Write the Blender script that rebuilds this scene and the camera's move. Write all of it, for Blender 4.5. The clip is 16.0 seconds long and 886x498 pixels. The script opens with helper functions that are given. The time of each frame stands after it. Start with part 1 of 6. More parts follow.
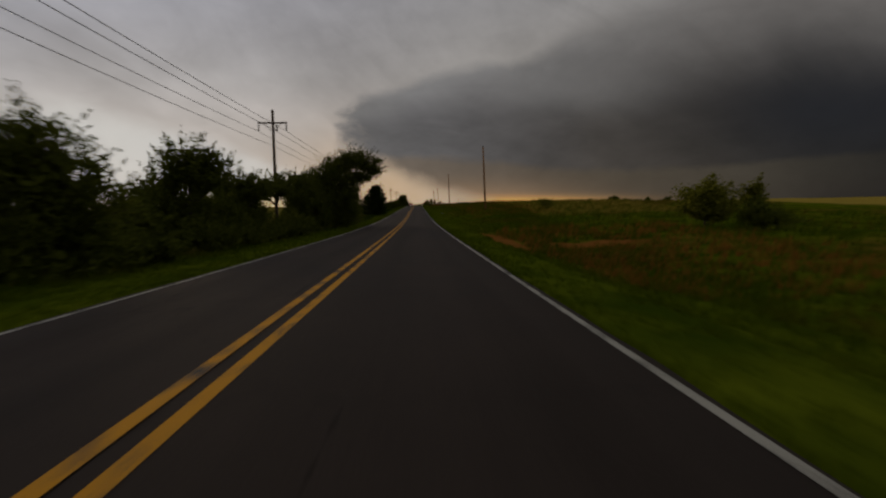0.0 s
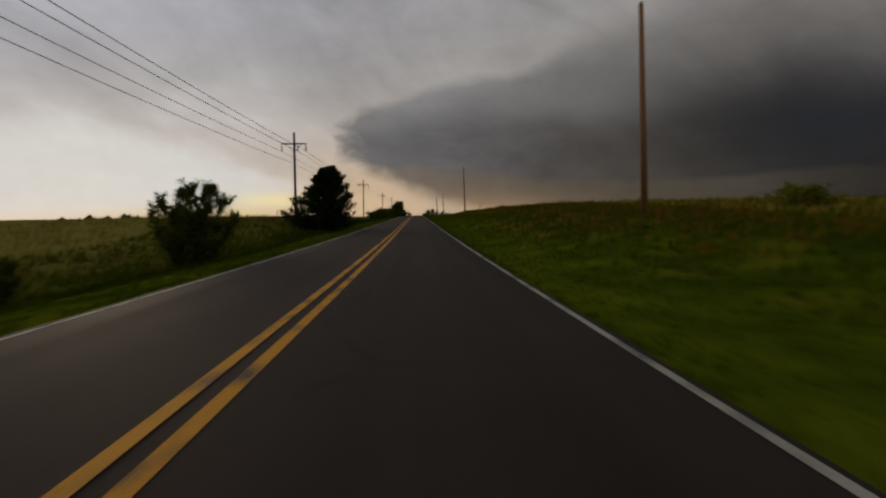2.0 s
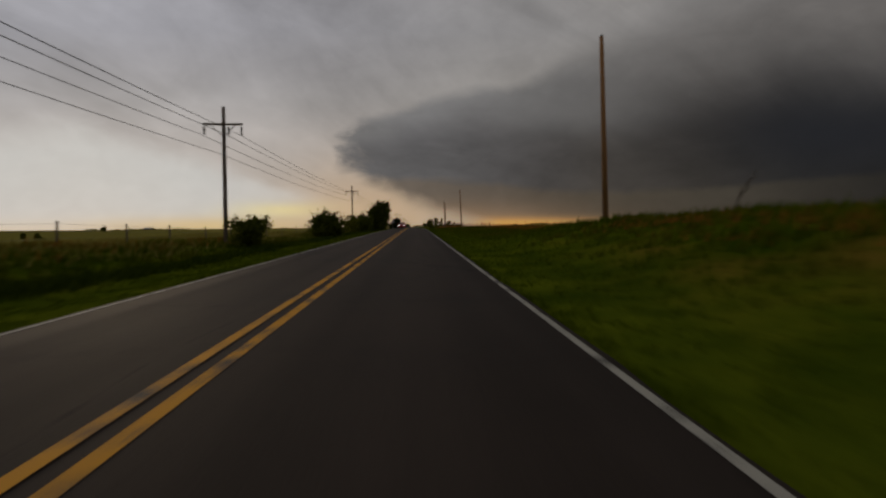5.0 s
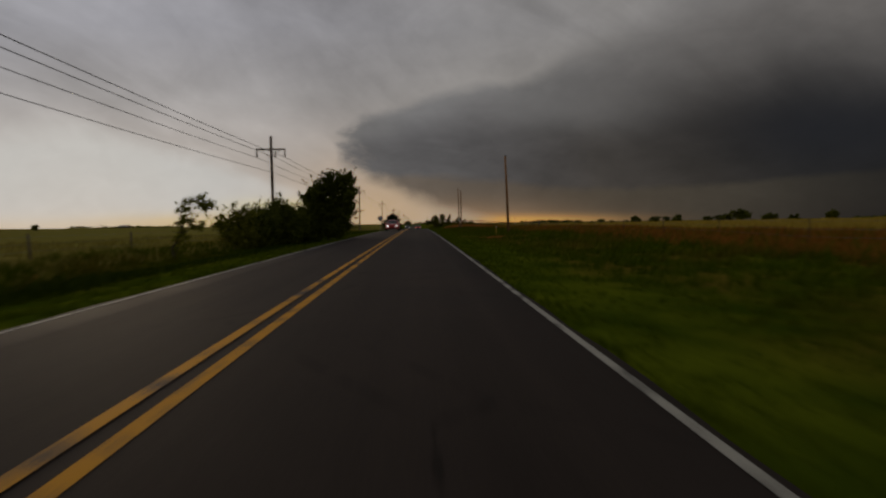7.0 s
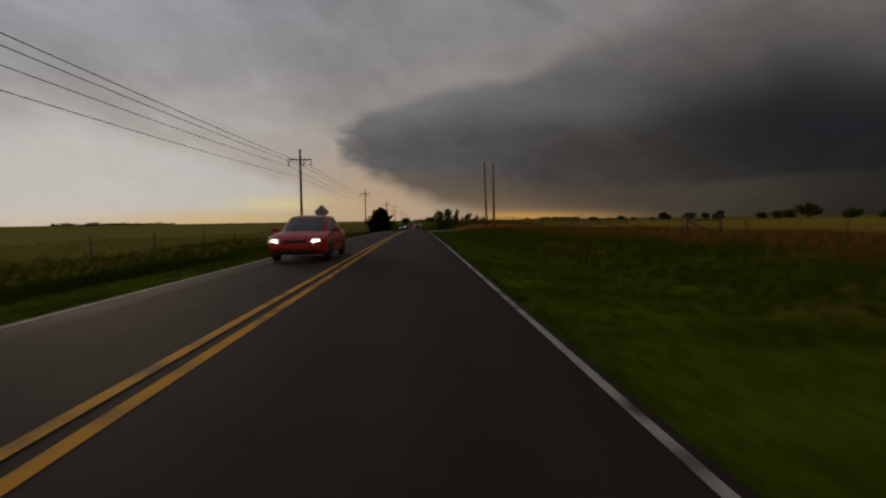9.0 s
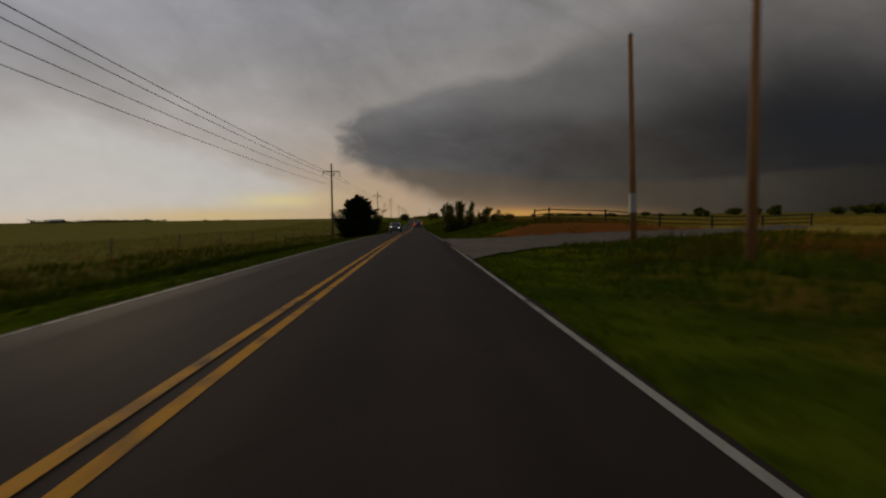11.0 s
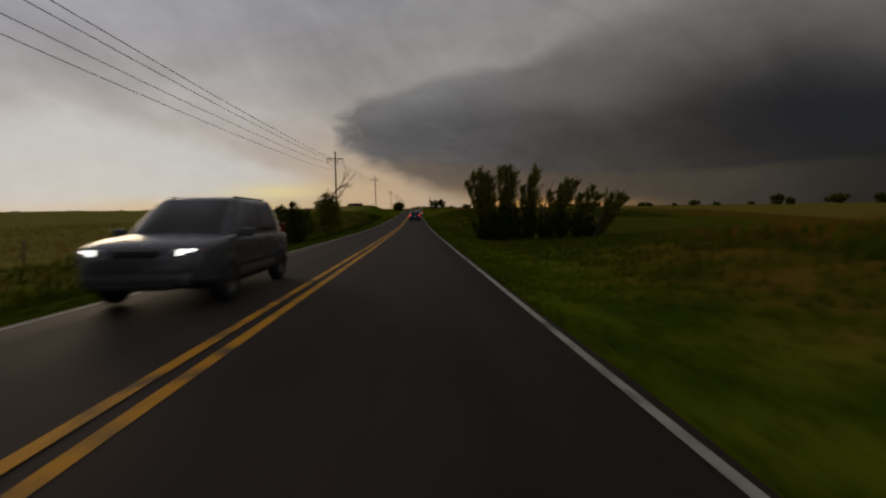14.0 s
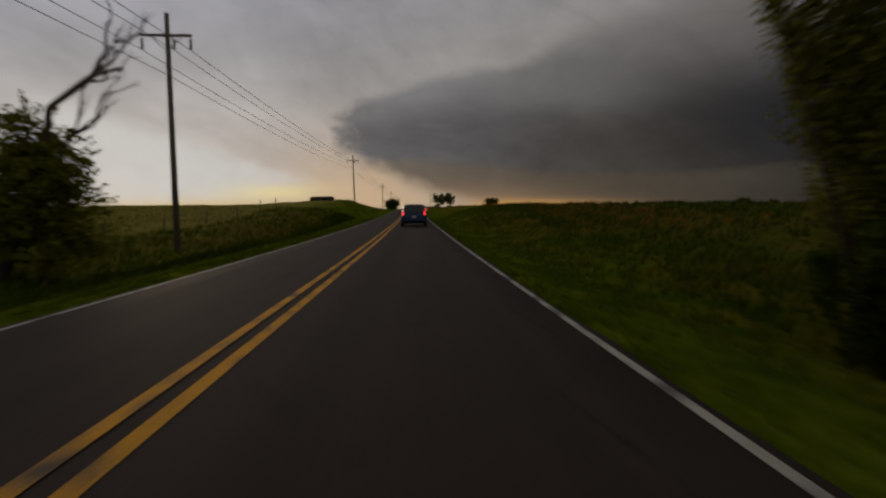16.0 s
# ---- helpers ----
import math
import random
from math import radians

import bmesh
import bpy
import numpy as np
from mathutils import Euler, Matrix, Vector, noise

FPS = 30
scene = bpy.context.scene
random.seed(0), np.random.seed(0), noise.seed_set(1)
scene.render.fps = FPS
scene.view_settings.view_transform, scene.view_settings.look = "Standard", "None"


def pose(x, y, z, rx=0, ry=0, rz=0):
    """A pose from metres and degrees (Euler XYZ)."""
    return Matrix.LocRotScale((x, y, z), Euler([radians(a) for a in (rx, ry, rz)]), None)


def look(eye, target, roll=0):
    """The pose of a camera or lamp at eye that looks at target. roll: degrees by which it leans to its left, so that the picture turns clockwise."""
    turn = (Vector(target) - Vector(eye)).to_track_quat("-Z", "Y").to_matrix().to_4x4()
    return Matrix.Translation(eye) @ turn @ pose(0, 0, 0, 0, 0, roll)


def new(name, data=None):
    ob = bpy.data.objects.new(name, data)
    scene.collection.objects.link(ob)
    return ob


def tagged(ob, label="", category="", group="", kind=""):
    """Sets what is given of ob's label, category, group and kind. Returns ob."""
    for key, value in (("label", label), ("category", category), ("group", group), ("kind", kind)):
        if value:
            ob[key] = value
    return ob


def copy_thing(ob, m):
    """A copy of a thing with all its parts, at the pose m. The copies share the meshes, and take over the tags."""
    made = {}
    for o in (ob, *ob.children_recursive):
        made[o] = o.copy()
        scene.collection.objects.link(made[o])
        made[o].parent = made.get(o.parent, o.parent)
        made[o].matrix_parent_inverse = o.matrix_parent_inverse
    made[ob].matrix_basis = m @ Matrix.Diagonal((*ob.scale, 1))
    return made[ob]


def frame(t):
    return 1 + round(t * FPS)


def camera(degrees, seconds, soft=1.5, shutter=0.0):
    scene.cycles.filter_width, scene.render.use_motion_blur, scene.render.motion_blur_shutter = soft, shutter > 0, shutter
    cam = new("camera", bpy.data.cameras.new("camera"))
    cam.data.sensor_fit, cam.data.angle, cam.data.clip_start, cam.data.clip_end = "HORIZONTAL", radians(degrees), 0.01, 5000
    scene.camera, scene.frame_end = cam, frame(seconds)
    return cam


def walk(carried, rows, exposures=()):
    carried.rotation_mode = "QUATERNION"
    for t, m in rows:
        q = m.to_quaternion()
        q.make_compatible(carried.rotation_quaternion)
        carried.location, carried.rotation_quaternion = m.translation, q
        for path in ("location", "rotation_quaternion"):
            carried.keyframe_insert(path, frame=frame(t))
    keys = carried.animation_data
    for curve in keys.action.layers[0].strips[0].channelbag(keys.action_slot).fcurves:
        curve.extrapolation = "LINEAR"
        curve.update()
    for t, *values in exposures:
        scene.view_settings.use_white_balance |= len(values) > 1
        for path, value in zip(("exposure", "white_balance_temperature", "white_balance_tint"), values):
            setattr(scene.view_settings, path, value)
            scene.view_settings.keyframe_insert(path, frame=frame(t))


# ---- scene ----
# ---------------------------------------------------------------- camera and drive
FOV = 83.95
FOCAL = 870.0
# seconds, distance along the road, metres right of the centre line, horizon row, vanishing column
DRIVE = [
    (0.0, 0.0, 1.61, 362.7, 738.8), (0.5, 12.6, 1.63, 368.7, 738.1), (1.0, 25.3, 1.61, 369.4, 740.9),
    (1.5, 38.1, 1.58, 377.6, 737.6), (2.0, 50.9, 1.49, 382.9, 737.5), (2.5, 63.8, 1.40, 392.7, 735.2),
    (3.0, 76.7, 1.44, 397.2, 733.3), (3.5, 89.8, 1.57, 399.3, 731.8), (4.0, 102.9, 1.76, 400.5, 732.7),
    (5.25, 135.6, 1.84, 400.5, 738.0), (6.5, 168.4, 1.89, 399.3, 743.1), (7.0, 181.3, 1.84, 395.1, 739.9),
    (7.5, 194.0, 1.88, 389.7, 736.1), (8.0, 206.5, 2.00, 393.0, 735.6), (8.5, 218.9, 2.08, 391.2, 738.1),
    (9.0, 231.1, 2.10, 389.5, 739.5), (10.25, 260.9, 1.94, 386, 739.5), (11.5, 290.3, 1.76, 380.4, 739.2),
    (12.0, 302.3, 1.76, 375.7, 737.0), (12.5, 314.3, 1.80, 373.1, 735.6), (13.0, 326.5, 1.86, 369.0, 735.3),
    (13.5, 338.8, 1.91, 366.4, 735.9), (14.0, 351.3, 1.97, 368.2, 736.3), (14.5, 363.9, 1.93, 366.2, 739.4),
    (15.0, 376.7, 1.84, 363.1, 740.3), (15.5, 389.5, 1.73, 370.3, 734.5), (16.0, 402.3, 1.70, 368.8, 731.9),
]
EYE = 1.30
ROLL = 0.8
ROAD_Y = [-400, -60, -20, 0, 20, 40, 60, 80, 100, 120, 140, 160, 180, 200, 220, 240, 260, 280, 300, 320, 340, 360, 380, 400, 420, 440, 460, 480, 500, 520, 540, 560, 580, 600, 640, 700, 6000.0]
ROAD_Z = [2.0, 1.1, .39, 0, -.36, -.61, -.69, -.57, -.35, -.12, .07, .27, .49, .65, .76, .81, .79, .67, .49, .22, -.16, -.58, -.99, -1.30, -1.46, -1.46, -1.36, -1.18, -.97, -.76, -.56, -.36, -.18, -.05, 0, -.3, -.5]
_ys = np.arange(-400, 6001, 1.0)
_z = np.convolve(np.pad(np.interp(_ys, ROAD_Y, ROAD_Z), 10, mode="edge"), np.ones(21) / 21, mode="valid")


def road_z(y):
    """Height of the road's surface along its length."""
    return np.interp(y, _ys, _z)


cam = camera(FOV, 16.0, soft=2.2, shutter=0.3)
rows = []
for t, s, off, hor, vpx in DRIVE:
    pitch = -math.degrees(math.atan((441 - hor) / FOCAL))
    yaw = -math.degrees(math.atan((784 - vpx) / FOCAL))
    rows.append((t, pose(off, s, float(road_z(s)) + EYE, 90 + pitch, ROLL, yaw)))
walk(cam, rows, exposures=[
    (0, -1.9), (0.5, -1.75), (1.5, -1.68), (3.0, -1.78), (3.5, -1.85), (4.0, -1.88), (6.5, -2.0), (12.5, -2.08), (14.0, -1.92), (16.0, -1.9)])

# ---------------------------------------------------------------- world: storm sky over a low, veiled sun
world = bpy.data.worlds.new("storm_sky")
scene.world = world
world.use_nodes = True
wt = world.node_tree
wt.nodes.clear()


class Net:
    """Short hand for node networks."""

    def __init__(self, tree):
        self.t = tree

    def node(self, kind, **kw):
        n = self.t.nodes.new(kind)
        for k, v in kw.items():
            n.inputs[k].default_value = v
        return n

    def put(self, sock, v):
        if isinstance(v, (int, float)):
            sock.default_value = v
        elif isinstance(v, tuple):
            sock.default_value = v
        else:
            self.t.links.new(v, sock)

    def m(self, op, a, b=0.0, c=0.0, clamp=False):
        n = self.t.nodes.new("ShaderNodeMath")
        n.operation = op
        n.use_clamp = clamp
        for i, v in enumerate((a, b, c)):
            self.put(n.inputs[i], v)
        return n.outputs[0]

    def smooth(self, v, lo, hi):
        n = self.t.nodes.new("ShaderNodeMapRange")
        n.interpolation_type = "SMOOTHSTEP"
        self.put(n.inputs[0], v)
        self.put(n.inputs[1], lo)
        self.put(n.inputs[2], hi)
        return n.outputs[0]

    def ramp(self, v, lo, hi, stops, mode="LINEAR"):
        f = self.m("DIVIDE", self.m("SUBTRACT", v, lo), hi - lo, clamp=True)
        n = self.t.nodes.new("ShaderNodeValToRGB")
        n.color_ramp.interpolation = mode
        els = n.color_ramp.elements
        while len(els) < len(stops):
            els.new(0.5)
        for e, (p, c) in zip(els, stops):
            e.position = (p - lo) / (hi - lo)
            e.color = (c, c, c, 1) if isinstance(c, (int, float)) else (*c, 1)
        self.t.links.new(f, n.inputs[0])
        return n.outputs[0]

    def mix(self, f, a, b, mode="MIX"):
        n = self.t.nodes.new("ShaderNodeMix")
        n.data_type, n.blend_type = "RGBA", mode
        self.put(n.inputs[0], f)
        self.put(n.inputs[6], (*a, 1) if isinstance(a, tuple) and len(a) == 3 else a)
        self.put(n.inputs[7], (*b, 1) if isinstance(b, tuple) and len(b) == 3 else b)
        return n.outputs[2]

    def noise(self, vec, scale, detail=5.0, rough=0.55, dist=0.0):
        n = self.t.nodes.new("ShaderNodeTexNoise")
        n.inputs["Scale"].default_value, n.inputs["Detail"].default_value = scale, detail
        n.inputs["Roughness"].default_value, n.inputs["Distortion"].default_value = rough, dist
        if vec is not None:
            self.t.links.new(vec, n.inputs["Vector"])
        return n.outputs["Fac"]

    def scaled(self, vec, s):
        n = self.t.nodes.new("ShaderNodeVectorMath")
        n.operation = "MULTIPLY"
        self.t.links.new(vec, n.inputs[0])
        n.inputs[1].default_value = s
        return n.outputs[0]


def build_sky():
    """Storm sky. U and V are the slopes of the view to the east and upwards, north being ahead, in tenths."""
    n = Net(wt)
    tc = wt.nodes.new("ShaderNodeTexCoord").outputs["Generated"]
    sep = wt.nodes.new("ShaderNodeSeparateXYZ")
    wt.links.new(tc, sep.inputs[0])
    x, y, z = sep.outputs
    ahead = n.m("MAXIMUM", y, 0.2)
    U = n.m("DIVIDE", n.m("MULTIPLY", x, 8.7), ahead)
    V = n.m("DIVIDE", n.m("MULTIPLY", z, 8.7), ahead)

    def centred(v):
        return n.m("SUBTRACT", v, 0.5)

    def vec(a, b):
        c = wt.nodes.new("ShaderNodeCombineXYZ")
        n.put(c.inputs[0], a)
        n.put(c.inputs[1], b)
        return c.outputs[0]

    # streaks of the high deck sink towards the east
    s = n.m("SUBTRACT", n.m("MULTIPLY", U, 0.88), n.m("MULTIPLY", V, 0.48))
    t = n.m("ADD", n.m("MULTIPLY", U, 0.48), n.m("MULTIPLY", V, 0.88))
    nd = centred(n.noise(vec(n.m("MULTIPLY", s, 0.24), n.m("MULTIPLY", t, 0.55)), 1.0, 6, 0.55, 0.6))
    nb = centred(n.noise(n.scaled(tc, (1, 1, 1.9)), 3.2, 5, 0.52, 0.5))
    nf = centred(n.noise(n.scaled(tc, (1, 1, 1.7)), 9.0, 8, 0.58, 0.5))
    nv = centred(n.noise(n.scaled(tc, (1, 1, 3.2)), 6.0, 7, 0.55, 0.9))

    def total(*terms):
        r = terms[0]
        for v in terms[1:]:
            r = n.m("ADD", r, v)
        return r

    def times(v, k):
        return n.m("MULTIPLY", v, k)

    def bump(cu, wu, cv, wv, warp=0.0):
        a = n.m("DIVIDE", n.m("SUBTRACT", total(U, times(nf, warp)), cu), wu)
        e = n.m("DIVIDE", n.m("SUBTRACT", total(V, times(nb, warp * 0.6)), cv), wv)
        return n.m("EXPONENT", times(total(times(a, a), times(e, e)), -1.0))

    # high grey deck
    deck = n.ramp(U, -8, 8, [(-8, (0.345, 0.340, 0.358)), (-4.5, (0.300, 0.295, 0.312)), (-1.5, (0.262, 0.254, 0.262)), (1.0, (0.250, 0.240, 0.236)), (3.5, (0.235, 0.222, 0.210)), (8, (0.17, 0.162, 0.155))])
    lift = n.ramp(V, 0, 9, [(0, 1.08), (1.6, 1.06), (2.6, 0.94), (4.0, 0.98), (9, 0.8)])
    sky = n.mix(1.0, deck, lift, "MULTIPLY")
    sky = n.mix(1.0, sky, total(1.0, times(nd, 1.1), times(nf, 0.34), times(nb, 0.30)), "MULTIPLY")
    warm = n.ramp(V, 0, 9, [(0, (1.10, 0.98, 0.84)), (1.2, (1.07, 0.99, 0.90)), (2.2, (1.02, 1.0, 0.97)), (3.4, (0.985, 1.0, 1.045)), (9, (0.98, 1.0, 1.06))])
    sky = n.mix(1.0, sky, warm, "MULTIPLY")
    # the gap in the clouds, where the veiled sun stands
    halo = times(bump(-5.5, 4.6, 0.7, 1.5, 1.2), 0.13)
    sky = n.mix(1.0, sky, n.mix(halo, (0, 0, 0), (1.0, 0.97, 0.90)), "ADD")
    top = n.ramp(U, -9, -1, [(-9, 0.33), (-7.4, 0.355), (-5.6, 0.36), (-4.4, 0.285), (-3.4, 0.215), (-2.4, 0.15), (-1.7, 0.105), (-1, 0.06)])
    low = n.ramp(U, -9, -1, [(-9, 0.0), (-6, 0.02), (-4, 0.04), (-2.4, 0.062), (-1.7, 0.075), (-1, 0.08)])
    reach = n.ramp(U, -9, -1, [(-9, 1.1), (-6, 0.85), (-4.2, 0.6), (-2.5, 0.34), (-1, 0.2)])
    core = n.m("DIVIDE", total(times(top, 5.0), times(n.m("SUBTRACT", 0.0, V), 1.0), times(nf, 0.5), times(nd, 0.4)), reach)
    core = n.smooth(core, -0.35, 0.5)
    core = times(core, n.smooth(n.m("SUBTRACT", V, times(low, 5.0)), -0.22, 0.12))
    core = times(core, n.smooth(total(U, times(nf, 0.6)), -1.35, -2.3))
    sky = n.mix(core, sky, (0.49, 0.487, 0.478))
    gold = times(bump(-3.2, 2.3, 0.06, 0.17, 0.4), 0.8)
    sky = n.mix(gold, sky, (0.58, 0.44, 0.20))
    pale = times(bump(-7.6, 1.9, -0.05, 0.22, 0.4), 0.6)
    sky = n.mix(pale, sky, (0.55, 0.46, 0.33))
    gleam = times(bump(-2.2, 0.9, 0.33, 0.13, 0.25), 0.9)
    sky = n.mix(gleam, sky, (0.70, 0.62, 0.32))
    dusk = times(bump(-0.8, 1.5, 0.05, 0.95, 0.5), 0.85)
    sky = n.mix(dusk, sky, (0.52, 0.365, 0.225))
    # shelf cloud: its upper edge climbs to the east, its nose points west
    edge = n.ramp(U, -2, 14, [(-2, 0.27), (-1.48, 0.315), (-0.98, 0.375), (-0.38, 0.402), (0.62, 0.452), (1.62, 0.490), (2.22, 0.535), (2.62, 0.588), (3.22, 0.64), (4.12, 0.735), (5.1, 0.82), (6.6, 0.92), (14, 1.0)])
    depth = n.m("SUBTRACT", times(edge, 5.0), V)
    depth = total(depth, times(nf, 0.42), times(nb, 0.34))
    soft = n.ramp(U, -2, 8, [(-2, 0.16), (0.5, 0.20), (2.0, 0.26), (3.2, 0.55), (5, 1.0), (8, 1.0)])
    body = n.smooth(n.m("DIVIDE", depth, soft), -0.25, 0.9)
    bound = n.ramp(V, -0.2, 3, [(-0.2, 0.62), (0.1, 0.55), (0.35, 0.41), (0.7, 0.285), (1.0, 0.22), (1.3, 0.185), (1.56, 0.12), (1.8, 0.17), (3, 0.2)])
    west = n.smooth(n.m("DIVIDE", total(n.m("SUBTRACT", U, n.m("SUBTRACT", times(bound, 5.0), 2.1)), times(nf, 1.5), times(nd, 0.5)), n.ramp(V, 0, 2, [(0, 1.3), (0.6, 0.8), (1.2, 0.45), (2, 0.4)])), -0.45, 0.75)
    body = times(body, west)
    crown = n.ramp(U, -2, 9, [(-2, (0.165, 0.160, 0.160)), (0, (0.150, 0.147, 0.150)), (2, (0.135, 0.131, 0.131)), (3.6, (0.134, 0.128, 0.126)), (5.5, (0.122, 0.115, 0.112)), (9, (0.120, 0.112, 0.108))])
    belly = n.ramp(U, -2, 9, [(-2, (0.122, 0.119, 0.123)), (0, (0.095, 0.092, 0.096)), (1.6, (0.068, 0.064, 0.065)), (3.2, (0.044, 0.039, 0.036)), (5.2, (0.029, 0.0255, 0.0235)), (7, (0.0175, 0.0165, 0.0170)), (9, (0.014, 0.0135, 0.015))])
    sunk = n.smooth(n.m("DIVIDE", total(depth, times(nd, 0.9), times(nv, 0.6)), n.ramp(U, -2, 8, [(-2, 0.6), (1, 0.8), (3, 1.6), (5, 2.6), (8, 3.3)])), 0.15, 1.0)
    dark = n.mix(sunk, crown, belly)
    dark = n.mix(1.0, dark, total(1.0, times(nf, 0.6), times(nb, 1.0), times(nv, 0.5)), "MULTIPLY")
    billow = times(bump(2.7, 1.5, 2.0, 0.42, 0.9), 0.5)
    dark = n.mix(billow, dark, (0.150, 0.145, 0.144))
    blue = times(bump(7.6, 2.4, 1.55, 0.75, 0.8), 0.75)
    dark = n.mix(blue, dark, (0.0135, 0.0140, 0.0180))
    # paler rain below the base, browner to the west
    base = n.m("SUBTRACT", total(n.ramp(U, 0, 9, [(0, 0.85), (3, 0.60), (6, 0.66), (9, 0.95)]), times(nf, 0.25)), V)
    rain = n.smooth(base, -0.06, 0.12)
    veil = n.ramp(U, -1, 9, [(-1, (0.140, 0.112, 0.090)), (1.5, (0.088, 0.070, 0.055)), (3, (0.064, 0.052, 0.039)), (5.5, (0.048, 0.041, 0.032)), (7.2, (0.028, 0.0245, 0.0205)), (9, (0.018, 0.0165, 0.0155))])
    veil = n.mix(1.0, veil, total(1.0, times(nf, 0.5), times(nb, 0.4)), "MULTIPLY")
    dark = n.mix(times(rain, 0.85), dark, veil)
    dusk2 = times(bump(0.4, 2.2, 0.0, 0.34, 0.2), 0.8)
    dark = n.mix(dusk2, dark, (0.30, 0.190, 0.110))
    rim = times(bump(1.6, 1.7, 0.02, 0.10, 0.06), 0.95)
    dark = n.mix(rim, dark, (0.56, 0.29, 0.075))
    sky = n.mix(body, sky, dark)
    speck = n.noise(n.scaled(tc, (1, 1, 1.4)), 24.0, 6, 0.6, 0.4)
    sky = n.mix(1.0, sky, n.m("ADD", 0.92, times(speck, 0.16)), "MULTIPLY")
    # behind the eye the deck goes on, evenly grey
    rear = n.mix(1.0, (0.15, 0.147, 0.15), total(1.0, times(nb, 0.8), times(nf, 0.4)), "MULTIPLY")
    sky = n.mix(n.smooth(y, 0.22, 0.5), rear, sky)
    sky = n.mix(1.0, sky, (1.0, 0.993, 0.975), "MULTIPLY")
    # the air above the clouds, almost hidden
    nis = wt.nodes.new("ShaderNodeTexSky")
    nis.sky_type, nis.sun_disc = "NISHITA", False
    nis.sun_elevation, nis.sun_rotation = radians(7), radians(-33)
    air = wt.nodes.new("ShaderNodeBackground")
    air.inputs["Strength"].default_value = 0.004
    wt.links.new(nis.outputs[0], air.inputs[0])
    bg = wt.nodes.new("ShaderNodeBackground")
    bg.inputs["Strength"].default_value = 4.0
    wt.links.new(sky, bg.inputs[0])
    add = wt.nodes.new("ShaderNodeAddShader")
    wt.links.new(bg.outputs[0], add.inputs[0])
    wt.links.new(air.outputs[0], add.inputs[1])
    out = wt.nodes.new("ShaderNodeOutputWorld")
    wt.links.new(add.outputs[0], out.inputs[0])


build_sky()
sun = new("sun", bpy.data.lights.new("sun", "SUN"))
sun.data.energy, sun.data.angle, sun.data.color = 1.65, radians(16), (1.0, 0.77, 0.50)
sun.matrix_world = look((0, 0, 50), (math.sin(radians(33)) * 50, -math.cos(radians(33)) * 50, 44))

# ---------------------------------------------------------------- materials


def material(name):
    mat = bpy.data.materials.new(name)
    mat.use_nodes = True
    t = mat.node_tree
    t.nodes.clear()
    out = t.nodes.new("ShaderNodeOutputMaterial")
    return mat, Net(t), out


def coords(n):
    return n.t.nodes.new("ShaderNodeNewGeometry").outputs["Position"]


def principled(n, out, colour, rough=0.7, metal=0.0, bump_from=None, bump=0.2, dist=0.02, spec=0.5):
    p = n.t.nodes.new("ShaderNodeBsdfPrincipled")
    n.put(p.inputs["Base Color"], (*colour, 1) if isinstance(colour, tuple) and len(colour) == 3 else colour)
    n.put(p.inputs["Roughness"], rough)
    n.put(p.inputs["Metallic"], metal)
    p.inputs["Specular IOR Level"].default_value = spec
    if bump_from is not None:
        b = n.t.nodes.new("ShaderNodeBump")
        b.inputs["Strength"].default_value, b.inputs["Distance"].default_value = bump, dist
        n.put(b.inputs["Height"], bump_from)
        n.t.links.new(b.outputs[0], p.inputs["Normal"])
    n.t.links.new(p.outputs[0], out.inputs[0])
    return p


def plain(name, colour, rough=0.6, metal=0.0, vary=0.25, scale=6.0, spec=0.5):
    """A painted, wooden or rubber surface with grime at two scales."""
    mat, n, out = material(name)
    tc = n.t.nodes.new("ShaderNodeTexCoord").outputs["Object"]
    a, b = n.noise(tc, scale, 5), n.noise(tc, scale * 9, 3)
    f = n.m("ADD", n.m("MULTIPLY", n.m("SUBTRACT", a, 0.5), vary * 2), n.m("MULTIPLY", n.m("SUBTRACT", b, 0.5), vary))
    col = n.mix(1.0, (*colour, 1), n.m("ADD", 1.0, f), "MULTIPLY")
    principled(n, out, col, n.m("ADD", rough, n.m("MULTIPLY", f, 0.3)), metal, b, 0.12, 0.004, spec)
    return mat


